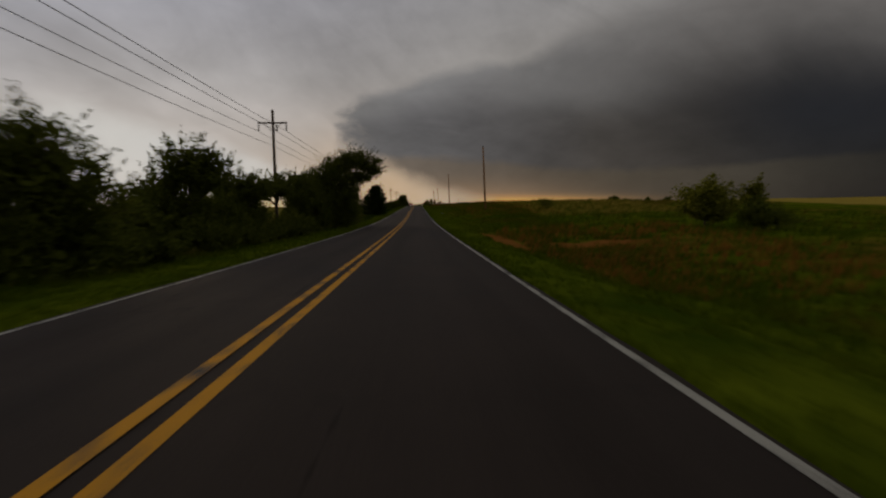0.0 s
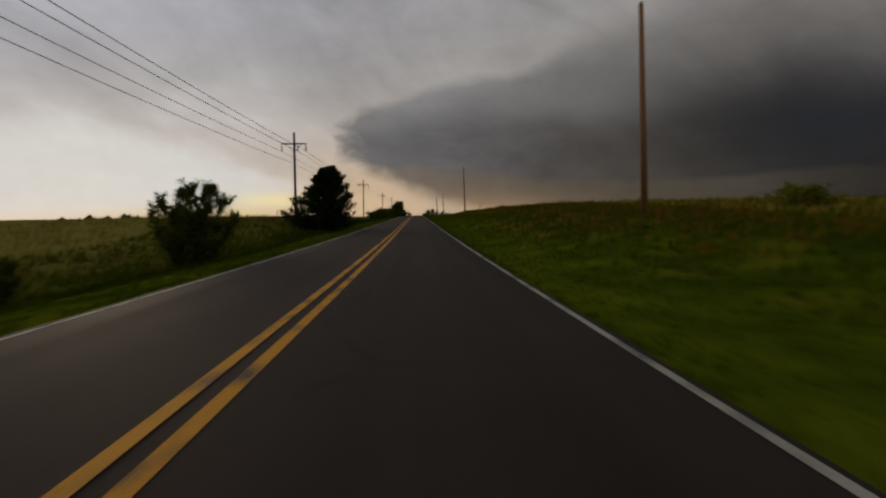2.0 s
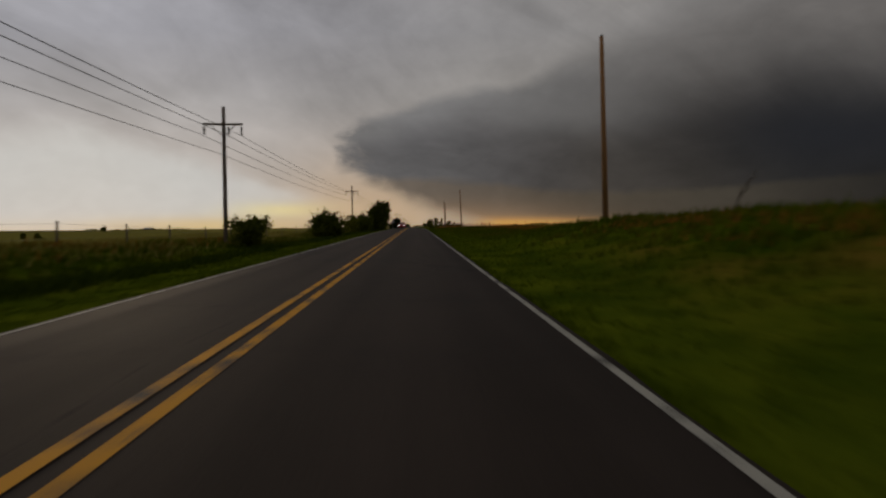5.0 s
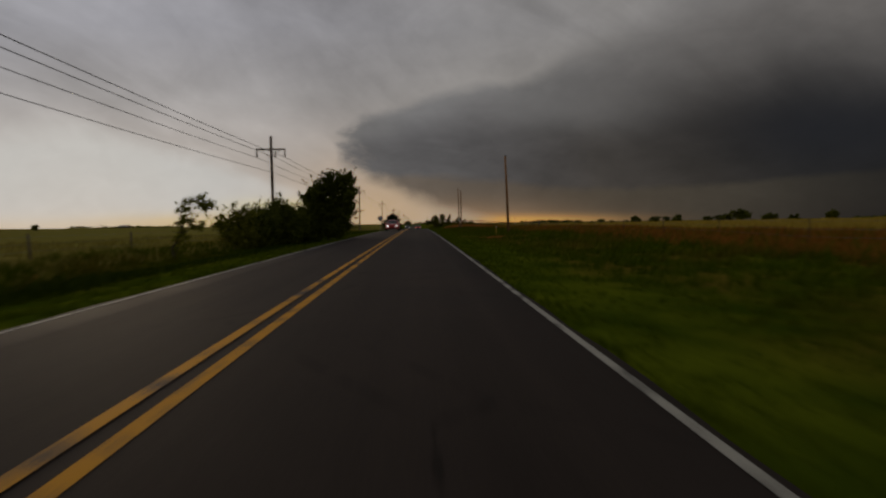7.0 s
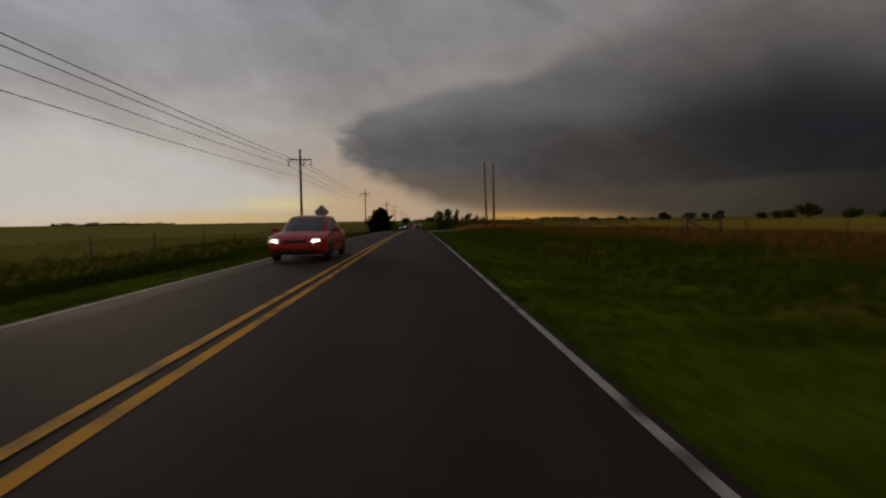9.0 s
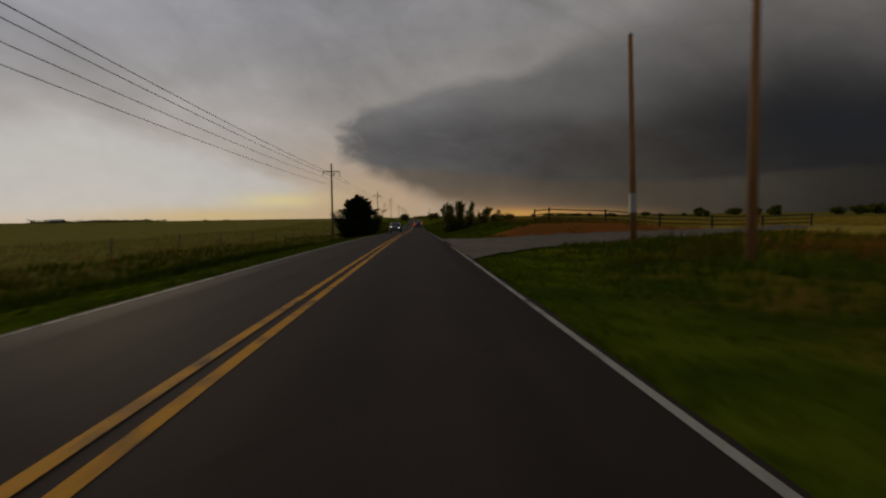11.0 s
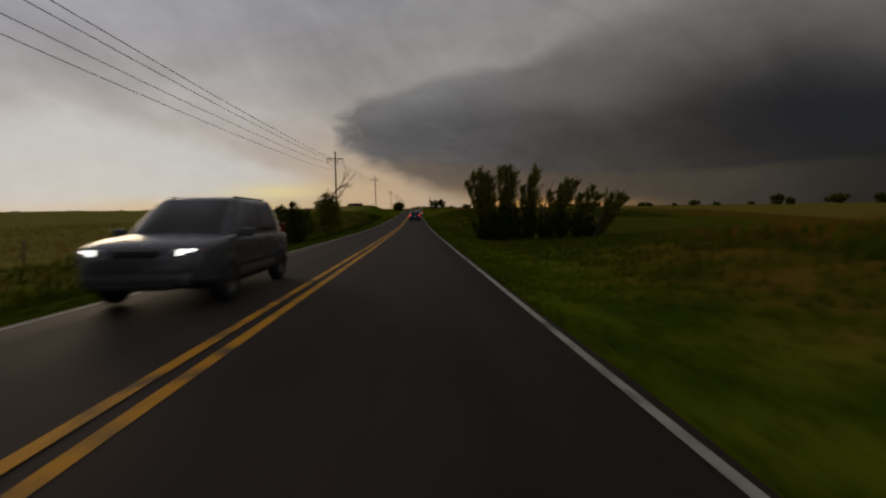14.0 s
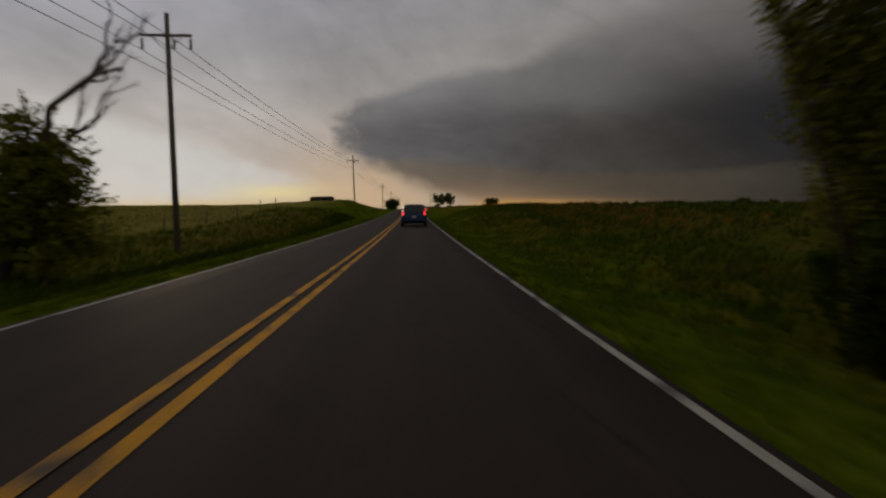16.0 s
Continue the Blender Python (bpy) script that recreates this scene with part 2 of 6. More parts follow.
def asphalt():
    mat, n, out = material("asphalt")
    p = coords(n)
    grit, patch = n.noise(p, 45.0, 3), n.noise(p, 0.5, 5)
    worn = n.noise(n.scaled(p, (1, 0.03, 1)), 1.6, 4)
    sep = n.t.nodes.new("ShaderNodeSeparateXYZ")
    n.t.links.new(p, sep.inputs[0])
    lane = n.m("ABSOLUTE", n.m("SUBTRACT", n.m("ABSOLUTE", sep.outputs[0]), 1.75))
    track = n.m("EXPONENT", n.m("MULTIPLY", n.m("POWER", n.m("DIVIDE", n.m("SUBTRACT", lane, 0.8), 0.35), 2.0), -1.0))
    v = n.m("ADD", 0.047, n.m("MULTIPLY", n.m("SUBTRACT", grit, 0.5), 0.05))
    v = n.m("ADD", v, n.m("MULTIPLY", n.m("SUBTRACT", patch, 0.5), 0.035))
    v = n.m("ADD", v, n.m("MULTIPLY", n.m("SUBTRACT", worn, 0.5), 0.03))
    v = n.m("ADD", v, n.m("MULTIPLY", track, -0.008))
    cr = n.t.nodes.new("ShaderNodeTexVoronoi")
    cr.feature = "DISTANCE_TO_EDGE"
    cr.inputs["Scale"].default_value = 0.22
    n.t.links.new(p, cr.inputs["Vector"])
    crack = n.smooth(n.m("ADD", cr.outputs["Distance"], n.m("MULTIPLY", n.m("SUBTRACT", n.noise(p, 3.0, 4), 0.5), 0.03)), 0.004, 0.0)
    v = n.m("MULTIPLY", v, n.m("SUBTRACT", 1.0, n.m("MULTIPLY", crack, 0.45)))
    col = n.mix(1.0, (1.0, 0.75, 0.60, 1), v, "MULTIPLY")
    principled(n, out, col, n.m("ADD", 0.74, n.m("MULTIPLY", patch, 0.14)), 0, grit, 0.35, 0.012, 0.10)
    return mat


def line_paint(name, colour):
    mat, n, out = material(name)
    p = coords(n)
    wear, grit = n.noise(p, 2.2, 6), n.noise(p, 40.0, 3)
    f = n.smooth(n.m("ADD", wear, n.m("MULTIPLY", n.m("SUBTRACT", grit, 0.5), 0.5)), 0.30, 0.52)
    principled(n, out, n.mix(f, (0.07, 0.065, 0.06), colour), 0.75, 0, grit, 0.2, 0.006, 0.2)
    return mat


def grassland():
    mat, n, out = material("grassland")
    p = coords(n)
    big, mid, tiny = n.noise(p, 0.035, 5), n.noise(p, 0.45, 6), n.noise(n.scaled(p, (1, 1, 0.4)), 9.0, 5)
    sep = n.t.nodes.new("ShaderNodeSeparateXYZ")
    n.t.links.new(p, sep.inputs[0])
    x = sep.outputs[0]
    lush = n.mix(n.smooth(mid, 0.3, 0.7), (0.041, 0.072, 0.003), (0.127, 0.158, 0.007))
    dry = n.mix(n.smooth(mid, 0.3, 0.7), (0.090, 0.072, 0.010), (0.19, 0.120, 0.022))
    col = n.mix(n.smooth(n.m("ADD", big, n.m("MULTIPLY", n.m("SUBTRACT", mid, 0.5), 0.35)), 0.47, 0.64), lush, dry)
    # lime verge grass, its colour lifted to carry the sunlight on the strip
    verge = n.mix(n.smooth(mid, 0.3, 0.7), (0.047, 0.076, 0.004), (0.138, 0.168, 0.009))
    col = n.mix(n.smooth(n.m("ABSOLUTE", x), 4.5, 8.5), verge, col)
    wander = n.m("ADD", x, n.m("MULTIPLY", n.m("SUBTRACT", big, 0.5), 9.0))
    reach = n.m("SUBTRACT", wander, n.m("MULTIPLY", n.m("SUBTRACT", 1.0, n.m("MULTIPLY", n.smooth(sep.outputs[1], 120.0, 170.0), n.smooth(sep.outputs[1], 395.0, 350.0))), 34.0))
    wheat = n.smooth(reach, 27.0, 31.0)
    rust = n.m("MULTIPLY", n.smooth(reach, 13.0, 18.0), n.smooth(sep.outputs[1], 140.0, 175.0))
    rust = n.m("MULTIPLY", rust, n.smooth(mid, 0.25, 0.6))
    col = n.mix(n.m("MULTIPLY", rust, 0.8), col, (0.30, 0.105, 0.020))
    col = n.mix(wheat, col, n.mix(mid, (0.33, 0.24, 0.035), (0.50, 0.37, 0.075)))
    pasture = n.smooth(wander, -9.0, -17.0)
    col = n.mix(n.m("MULTIPLY", pasture, 0.8), col, n.mix(mid, (0.23, 0.205, 0.045), (0.37, 0.31, 0.085)))
    # olive-brown creek meadow, darkened in colour for the shade of the thicket
    shaded_meadow = n.m("MULTIPLY", n.smooth(x, 11.0, 17.0), n.smooth(sep.outputs[1], 372.0, 392.0))
    col = n.mix(n.m("MULTIPLY", shaded_meadow, 0.65), col, (0.085, 0.078, 0.014))
    col = n.mix(1.0, col, n.m("ADD", 0.72, n.m("MULTIPLY", tiny, 0.56)), "MULTIPLY")
    # bare red clay along the creek and by the gravel drive
    def clay(cx, cy, rx, ry):
        dx = n.m("DIVIDE", n.m("SUBTRACT", x, cx), rx)
        dy = n.m("DIVIDE", n.m("SUBTRACT", sep.outputs[1], cy), ry)
        r = n.m("ADD", n.m("MULTIPLY", dx, dx), n.m("MULTIPLY", dy, dy))
        r = n.m("ADD", r, n.m("MULTIPLY", n.m("SUBTRACT", mid, 0.5), 1.6))
        return n.smooth(r, 1.0, 0.55)
    soil = n.mix(tiny, (0.20, 0.068, 0.016), (0.46, 0.175, 0.046))
    for c in ((7.4, 32.5, 1.3, 8.5), (14.0, 33, 4.0, 1.6), (10.2, 319.2, 3.6, 2.3), (14.2, 322.4, 4.4, 1.9), (20.0, 324.8, 7.0, 1.2), (9, 224, 4, 2.0), (29, 327.6, 9, 1.3), (12.5, 303.0, 5.0, 1.6)):
        col = n.mix(n.m("MULTIPLY", clay(*c), 0.95 if c[1] > 300 else 0.8), col, soil)
    principled(n, out, col, 1.0, 0, tiny, 0.8, 0.12, 0.0)
    return mat


def leaves(name, dark, light, thin=0.32, patch=None):
    mat, n, out = material(name)
    g = n.t.nodes.new("ShaderNodeNewGeometry")
    rnd = g.outputs["Random Per Island"]
    clump = n.noise(g.outputs["Position"], 0.9, 3)
    col = n.mix(n.m("ADD", n.m("MULTIPLY", rnd, 0.6), n.m("MULTIPLY", clump, 0.4)), dark, light)
    if patch is not None:
        sep = n.t.nodes.new("ShaderNodeSeparateXYZ")
        n.t.links.new(g.outputs["Position"], sep.inputs[0])
        rough = n.smooth(n.m("ABSOLUTE", sep.outputs[0]), 5.0, 10.0)
        # near the road the blade colour is multiplied up, as painted sunlight
        col = n.mix(n.m("MULTIPLY", n.m("MULTIPLY", n.smooth(n.noise(g.outputs["Position"], 0.16, 5, 0.6), 0.44, 0.66), 0.8), rough), n.mix(rough, n.mix(1.0, col, (1.2, 1.15, 1.1), "MULTIPLY"), col), patch)
        col = n.mix(1.0, col, n.m("ADD", 0.55, n.m("MULTIPLY", n.noise(g.outputs["Position"], 0.42, 4, 0.6), 0.9)), "MULTIPLY")
    d = n.t.nodes.new("ShaderNodeBsdfDiffuse")
    tr = n.t.nodes.new("ShaderNodeBsdfTranslucent")
    n.t.links.new(col, d.inputs[0])
    n.t.links.new(col, tr.inputs[0])
    mx = n.t.nodes.new("ShaderNodeMixShader")
    mx.inputs[0].default_value = thin
    n.t.links.new(d.outputs[0], mx.inputs[1])
    n.t.links.new(tr.outputs[0], mx.inputs[2])
    n.t.links.new(mx.outputs[0], out.inputs[0])
    return mat


def timber(name, a, b):
    mat, n, out = material(name)
    tc = n.t.nodes.new("ShaderNodeTexCoord").outputs["Object"]
    grain, blot = n.noise(n.scaled(tc, (14, 14, 0.5)), 3.0, 5), n.noise(tc, 0.9, 4)
    col = n.mix(n.m("ADD", n.m("MULTIPLY", grain, 0.65), n.m("MULTIPLY", blot, 0.35)), a, b)
    principled(n, out, col, 0.85, 0, grain, 0.35, 0.01, 0.25)
    return mat


def gravel_mat():
    mat, n, out = material("gravel")
    p = coords(n)
    stone = n.t.nodes.new("ShaderNodeTexVoronoi")
    stone.inputs["Scale"].default_value = 26
    n.t.links.new(p, stone.inputs["Vector"])
    a = n.noise(p, 0.5, 5)
    v = n.m("ADD", n.m("MULTIPLY", stone.outputs["Color"], 0.09), n.m("ADD", 0.02, n.m("ADD", n.m("MULTIPLY", a, 0.11), n.m("MULTIPLY", n.noise(n.scaled(p, (1, 0.25, 1)), 1.6, 5), 0.10))))
    principled(n, out, n.mix(1.0, (1.0, 0.80, 0.58, 1), v, "MULTIPLY"), 0.9, 0, stone.outputs["Distance"], 0.5, 0.03, 0.2)
    return mat


def glow(name, colour, power):
    mat, n, out = material(name)
    e = n.t.nodes.new("ShaderNodeEmission")
    e.inputs[0].default_value, e.inputs[1].default_value = (*colour, 1), power
    n.t.links.new(e.outputs[0], out.inputs[0])
    return mat


M = {
    "asphalt": asphalt(), "yellow": line_paint("yellow_line_paint", (0.74, 0.335, 0.006)), "white": line_paint("white_line_paint", (0.46, 0.44, 0.37)),
    "grass": grassland(), "gravel": gravel_mat(),
    "blade": leaves("grass_blades", (0.031, 0.060, 0.003), (0.130, 0.164, 0.007), 0.10, (0.150, 0.108, 0.014)),
    # dark ditch grass; on creek underbrush and meadow the darkness stands for shade
    "rank": leaves("rank_and_shaded_growth", (0.018, 0.038, 0.004), (0.075, 0.10, 0.012), 0.15),
    "weed": leaves("dry_weeds", (0.17, 0.068, 0.012), (0.40, 0.185, 0.035)),
    "wheat": leaves("ripe_wheat", (0.30, 0.225, 0.03), (0.52, 0.39, 0.08)),
    "olive": leaves("olive_pasture_grass", (0.15, 0.15, 0.026), (0.38, 0.32, 0.08), 0.3, (0.27, 0.22, 0.065)),
    # pale foliage; for creek trees, sapling and bank bush it paints in light
    "pale": leaves("pale_and_lit_leaves", (0.022, 0.034, 0.004), (0.36, 0.35, 0.042)),
    "leaf": leaves("broad_leaves", (0.026, 0.040, 0.006), (0.20, 0.22, 0.030), 0.42),
    "cedar": leaves("cedar_needles", (0.012, 0.024, 0.008), (0.045, 0.065, 0.018)),
    "bark": timber("bark", (0.035, 0.026, 0.018), (0.10, 0.078, 0.055)),
    "dead": timber("dead_wood", (0.07, 0.055, 0.045), (0.17, 0.14, 0.115)),
    "pole": timber("weathered_pole", (0.10, 0.075, 0.055), (0.22, 0.175, 0.135)),
    "brownpole": timber("brown_pole", (0.24, 0.115, 0.045), (0.48, 0.25, 0.10)),
    "rail": timber("dark_fence_timber", (0.022, 0.017, 0.013), (0.06, 0.045, 0.035)),
    "porcelain": plain("grey_porcelain", (0.20, 0.19, 0.18), 0.3),
    "wire": plain("oxidised_wire", (0.16, 0.16, 0.165), 0.6, 0.3),
    "zinc": plain("galvanised_steel", (0.34, 0.34, 0.34), 0.45, 0.7),
    "signback": plain("bare_aluminium", (0.42, 0.42, 0.42), 0.5, 0.4),
}

# ---------------------------------------------------------------- mesh helpers


def mesh_np(name, verts, faces, mat, smooth=False):
    """A mesh from arrays: faces is an (n, k) array, or a list of such."""
    me = bpy.data.meshes.new(name)
    verts = np.asarray(verts, dtype=np.float32)
    groups = faces if isinstance(faces, list) else [faces]
    groups = [np.asarray(g, dtype=np.int32) for g in groups if len(g)]
    loops = np.concatenate([g.ravel() for g in groups])
    sizes = np.concatenate([np.full(len(g), g.shape[1], dtype=np.int32) for g in groups])
    me.vertices.add(len(verts))
    me.vertices.foreach_set("co", verts.ravel())
    me.loops.add(len(loops))
    me.loops.foreach_set("vertex_index", loops)
    me.polygons.add(len(sizes))
    me.polygons.foreach_set("loop_start", np.concatenate([[0], np.cumsum(sizes)[:-1]]).astype(np.int32))
    me.polygons.foreach_set("loop_total", sizes)
    if smooth:
        me.polygons.foreach_set("use_smooth", np.ones(len(sizes), dtype=bool))
    me.materials.append(mat)
    me.update(calc_edges=True)
    return me


def part(name, me, parent, label="", at=None):
    ob = new(name, me)
    ob.parent = parent
    if at is not None:
        ob.matrix_basis = at
    return tagged(ob, label)


def thing(name, label, category, group="", kind="", at=(0, 0, 0), turn=0.0):
    ob = new(name)
    ob.empty_display_size = 0.2
    ob.matrix_basis = pose(*at, 0, 0, turn)
    return tagged(ob, label, category, group, kind)


def tubes(segs, sides=6):
    """Tapered limbs from (start, end, radius, radius) rows: vertices and quads. Thin twigs have three sides."""
    vs, fs, k = [], [], 0
    for p0, p1, r0, r1 in segs:
        n = 3 if sides < 7 and r0 < 0.016 else sides
        ang = np.arange(n) * 2 * np.pi / n
        p0, p1 = np.asarray(p0, float), np.asarray(p1, float)
        d = p1 - p0
        d = d / (np.linalg.norm(d) + 1e-9)
        a = np.cross(d, (0.31, 0.95, 0.1) if abs(d[2]) > 0.9 else (0, 0, 1))
        a /= np.linalg.norm(a)
        b = np.cross(d, a)
        ring = np.cos(ang)[:, None] * a + np.sin(ang)[:, None] * b
        vs += [p0 + ring * r0, p1 + ring * r1]
        for i in range(n):
            j = (i + 1) % n
            fs.append((k + i, k + j, k + n + j, k + n + i))
        k += 2 * n
    return np.concatenate(vs), np.array(fs)


def box_mesh(name, boxes, mat, bevel=0.0):
    """Bevelled boxes (centre, size) in one mesh."""
    bm = bmesh.new()
    for c, s in boxes:
        bmesh.ops.create_cube(bm, size=1, matrix=Matrix.Translation(c) @ Matrix.Diagonal((*s, 1)))
    if bevel:
        bmesh.ops.bevel(bm, geom=bm.edges[:], offset=bevel, segments=2, affect="EDGES", profile=0.6)
    me = bpy.data.meshes.new(name)
    bm.to_mesh(me)
    bm.free()
    me.materials.append(mat)
    return me


# ---------------------------------------------------------------- ground
KNOTS = np.array([3.7, 5.5, 8, 11, 16, 30, 80, 300, 3500.0])
LEFT = [
    (-60, -.05, -.2, -.5, -.5, -.5, -.6, -.8, -1, -6), (50, -.05, -.2, -.5, -.5, -.4, -.3, -.4, -1, -6), (60, -.05, -.25, -.8, -.8, -.6, -.4, -.4, -1, -6), (75, -.05, -.3, -.9, -.7, -.3, .1, 0, -1, -6),
    (100, -.05, -.2, .1, .8, 1.0, .9, .4, -1, -6), (130, -.05, -.2, .1, .55, .7, .6, .2, -1, -6), (152, -.05, -.25, -.2, .2, .4, .2, -.3, -1, -6),
    (175, -.05, -.25, -.4, -.4, -.4, -.5, -1.2, -3.5, -20), (280, -.05, -.25, -.5, -.5, -.5, -.6, -1.4, -3.5, -20), (330, -.05, -.3, -.9, -.9, -.7, -.6, -1.1, -2.6, -17),
    (390, -.05, -.35, -.95, -.9, -.5, .3, .95, .9, -6), (440, -.05, -.3, -.7, -.5, 0, .9, 2.0, 2.5, -4), (475, -.05, 0, .9, 1.7, 1.9, 2.0, 2.3, 2.0, -4),
    (503, -.05, .1, 1.6, 2.9, 2.8, 2.2, 2.2, 1.5, -4), (540, -.05, 0, .8, 1.3, 1.3, 1.3, 1.2, 1, -4), (600, -.05, -.2, -.2, 0, .1, .1, 0, 0, -4), (6000, -.05, -.2, -.2, 0, 0, 0, 0, 0, -4),
]
RIGHT = [
    (-60, -.05, -.3, -.9, -1.3, -1.3, -.6, .6, .8, -3), (28, -.05, -.3, -1.0, -1.5, -1.3, -.6, .8, 1, -3), (45, -.05, -.2, -.5, -.4, -.2, .2, 1, 1, -3),
    (68, -.05, -.1, .3, .8, .9, .9, 1.2, 1.2, -3), (92, -.05, 0, .9, 1.75, 1.95, 2.0, 1.9, 1.2, -3), (112, -.05, 0, .72, 1.5, 1.65, 1.7, 1.6, 1.0, -3), (130, -.05, 0, .6, 1.35, 1.5, 1.5, 1.4, .8, -3),
    (155, -.05, -.05, .5, 1.0, 1.15, 1.1, .9, .4, -3), (176, -.05, -.2, -.3, -.2, -.1, 0, .5, 1.0, -3), (293, -.05, -.2, -.4, -.3, -.1, .05, .5, 1.0, -3),
    (299, -.04, -.05, -.05, -.02, .08, .2, .5, 1.0, -3), (314, -.04, -.05, -.05, 0, .12, .3, .6, 1.0, -3), (320, -.05, -.2, .1, .8, 1.0, .3, .4, .6, -3),
    (346, -.05, -.3, .2, 1.1, 1.4, .8, 1.0, 1.2, -3), (378, -.05, -.4, -.6, -.3, .1, .4, .8, 1.2, -3), (408, -.05, -.5, -1.5, -2.1, -2.0, -1.4, .2, 1, -3),
    (424, -.05, -.5, -.9, -.7, -.3, .1, .4, 1, -3), (460, -.05, -.1, .75, 1.45, 1.55, 1.4, 1.1, 1, -3), (520, -.05, -.05, .65, 1.15, 1.2, 1.1, 1.0, 1, -3),
    (600, -.05, -.2, -.1, 0, .1, .1, .1, .2, -3), (6000, -.05, -.2, -.2, 0, 0, 0, 0, 0, -3),
]
_far = np.convolve(np.pad(_z, 300, mode="edge"), np.ones(601) / 601, mode="valid")


DRIVE_X = [3.5, 5, 7.1, 9, 11.7, 18.2, 23.3, 34, 46]
DRIVE_NEAR = [294.3, 297.8, 300.2, 302.0, 304.0, 308.5, 312, 318, 323]
DRIVE_FAR = [317.2, 315.6, 315.5, 317.5, 320.5, 323.9, 325.2, 329, 333]


def ground_z(x, y):
    """Height of the land beside the road."""
    x, y = np.broadcast_arrays(np.asarray(x, float), np.asarray(y, float))
    d = np.abs(x)
    res = np.zeros(x.shape)
    for side, table in ((x < 0, LEFT), (x >= 0, RIGHT)):
        tab = np.array(table)
        if not side.any():
            continue
        yy, dd = y[side], d[side]
        cols = np.stack([np.interp(yy, tab[:, 0], tab[:, k + 1]) for k in range(len(KNOTS))], -1)
        k = np.clip(np.searchsorted(KNOTS, dd) - 1, 0, len(KNOTS) - 2)
        f = np.clip((dd - KNOTS[k]) / (KNOTS[k + 1] - KNOTS[k]), 0, 1)
        f = f * f * (3 - 2 * f) * 0.6 + f * 0.4
        ar = np.arange(len(dd))
        res[side] = cols[ar, k] * (1 - f) + cols[ar, k + 1] * f
    # the drive is cut level into the bank
    cut = np.clip((y - np.interp(x, DRIVE_X, DRIVE_NEAR) + 1.2) / 1.2, 0, 1) * np.clip((np.interp(x, DRIVE_X, DRIVE_FAR) + 0.95 - y) / 0.75, 0, 1) * (x > 3.4) * np.clip((44 - x) / 8, 0, 1)
    res = res * (1 - cut) + np.where(x < 6, -0.05, -0.05 + 0.01 * (d - 6)) * cut
    blend = np.clip((d - 60) / 200, 0, 1)
    base = road_z(y) * (1 - blend) + np.interp(y, _ys, _far) * blend
    wob = np.clip((d - 5) / 6, 0, 1) * (0.10 * np.sin(x * 0.9 + 1.3 * np.sin(y * 0.31)) * np.sin(y * 0.55 + x * 0.2) + 0.10 * np.sin(y * 0.17 + x * 0.13) + 0.05 * np.sin(x * 2.3) * np.sin(y * 1.9))
    return base + res + wob * (1 - 0.8 * cut) - np.where(d < 3.5, 0.12, 0)


def build_ground():
    xs = np.concatenate([np.arange(3.45, 16, 0.45), np.arange(16, 40, 1.5), np.geomspace(40, 4000, 28)])
    xs = np.concatenate([-xs[::-1], [-2, 0, 2], xs])
    ys = np.concatenate([-np.geomspace(12, 900, 14)[::-1], np.arange(-10, 290, 1.0), np.arange(290, 332, 0.3), np.arange(332, 470, 1.0), np.arange(470, 640, 3.0), np.geomspace(640, 4700, 40)])
    X, Y = np.meshgrid(xs, ys)
    V = np.stack([X, Y, ground_z(X, Y)], -1).reshape(-1, 3)
    w = len(xs)
    i = np.arange(len(ys) - 1)[:, None] * w + np.arange(w - 1)[None]
    F = np.stack([i, i + 1, i + w + 1, i + w], -1).reshape(-1, 4)
    tagged(new("ground", mesh_np("ground", V, F, M["grass"], True)), "rolling green prairie and fields beside the road", "ground", kind="structure")


build_ground()


def strip(name, mat, x0, x1, lift, label, category, ragged=0.0, step=2.0, y0=-12.0, y1=900.0, cols=2, thick=0.0):
    """A ribbon that follows the road's surface."""
    ys = np.arange(y0, y1 + step, step)
    xs = np.linspace(x0, x1, cols)
    X, Y = np.meshgrid(xs, ys)
    if ragged:
        e = ragged * (np.sin(ys * 1.7) + np.sin(ys * 0.63 + 2) + np.sin(ys * 3.9)) / 3
        X[:, 0] -= e
        X[:, -1] += np.roll(e, 7)
    Z = road_z(Y) + lift + 0.03 - 0.02 * np.abs(X)
    V = np.stack([X, Y, Z], -1).reshape(-1, 3)
    w = cols
    i = np.arange(len(ys) - 1)[:, None] * w + np.arange(w - 1)[None]
    F = np.stack([i, i + 1, i + w + 1, i + w], -1).reshape(-1, 4)
    if thick:
        k = len(V)
        low = V - np.array([0, 0, thick])
        V = np.concatenate([V, low])
        a = np.arange(len(ys) - 1) * w
        F = np.concatenate([F, np.stack([a, a + w, a + w + k, a + k], -1), np.stack([a + w - 1, a + w - 1 + k, a + 2 * w - 1 + k, a + 2 * w - 1], -1)])
    return tagged(new(name, mesh_np(name, V, F, mat, not thick)), label, category, kind="structure")


strip("road", M["asphalt"], -3.25, 3.62, 0.05, "two-lane worn grey asphalt country road", "road", ragged=0.05, step=1.0, cols=9, thick=0.2)
strip("centre_line", M["yellow"], -0.205, -0.075, 0.054, "solid yellow centre line painted on asphalt", "road marking")
strip("centre_line", M["yellow"], 0.075, 0.205, 0.054, "solid yellow centre line painted on asphalt", "road marking")
strip("edge_line", M["white"], -3.16, -3.07, 0.054, "worn white edge line painted on asphalt", "road marking")
strip("edge_line", M["white"], 3.46, 3.55, 0.054, "worn white edge line painted on asphalt", "road marking", y1=303)
strip("edge_line", M["white"], 3.46, 3.55, 0.054, "worn white edge line painted on asphalt", "road marking", y0=312)


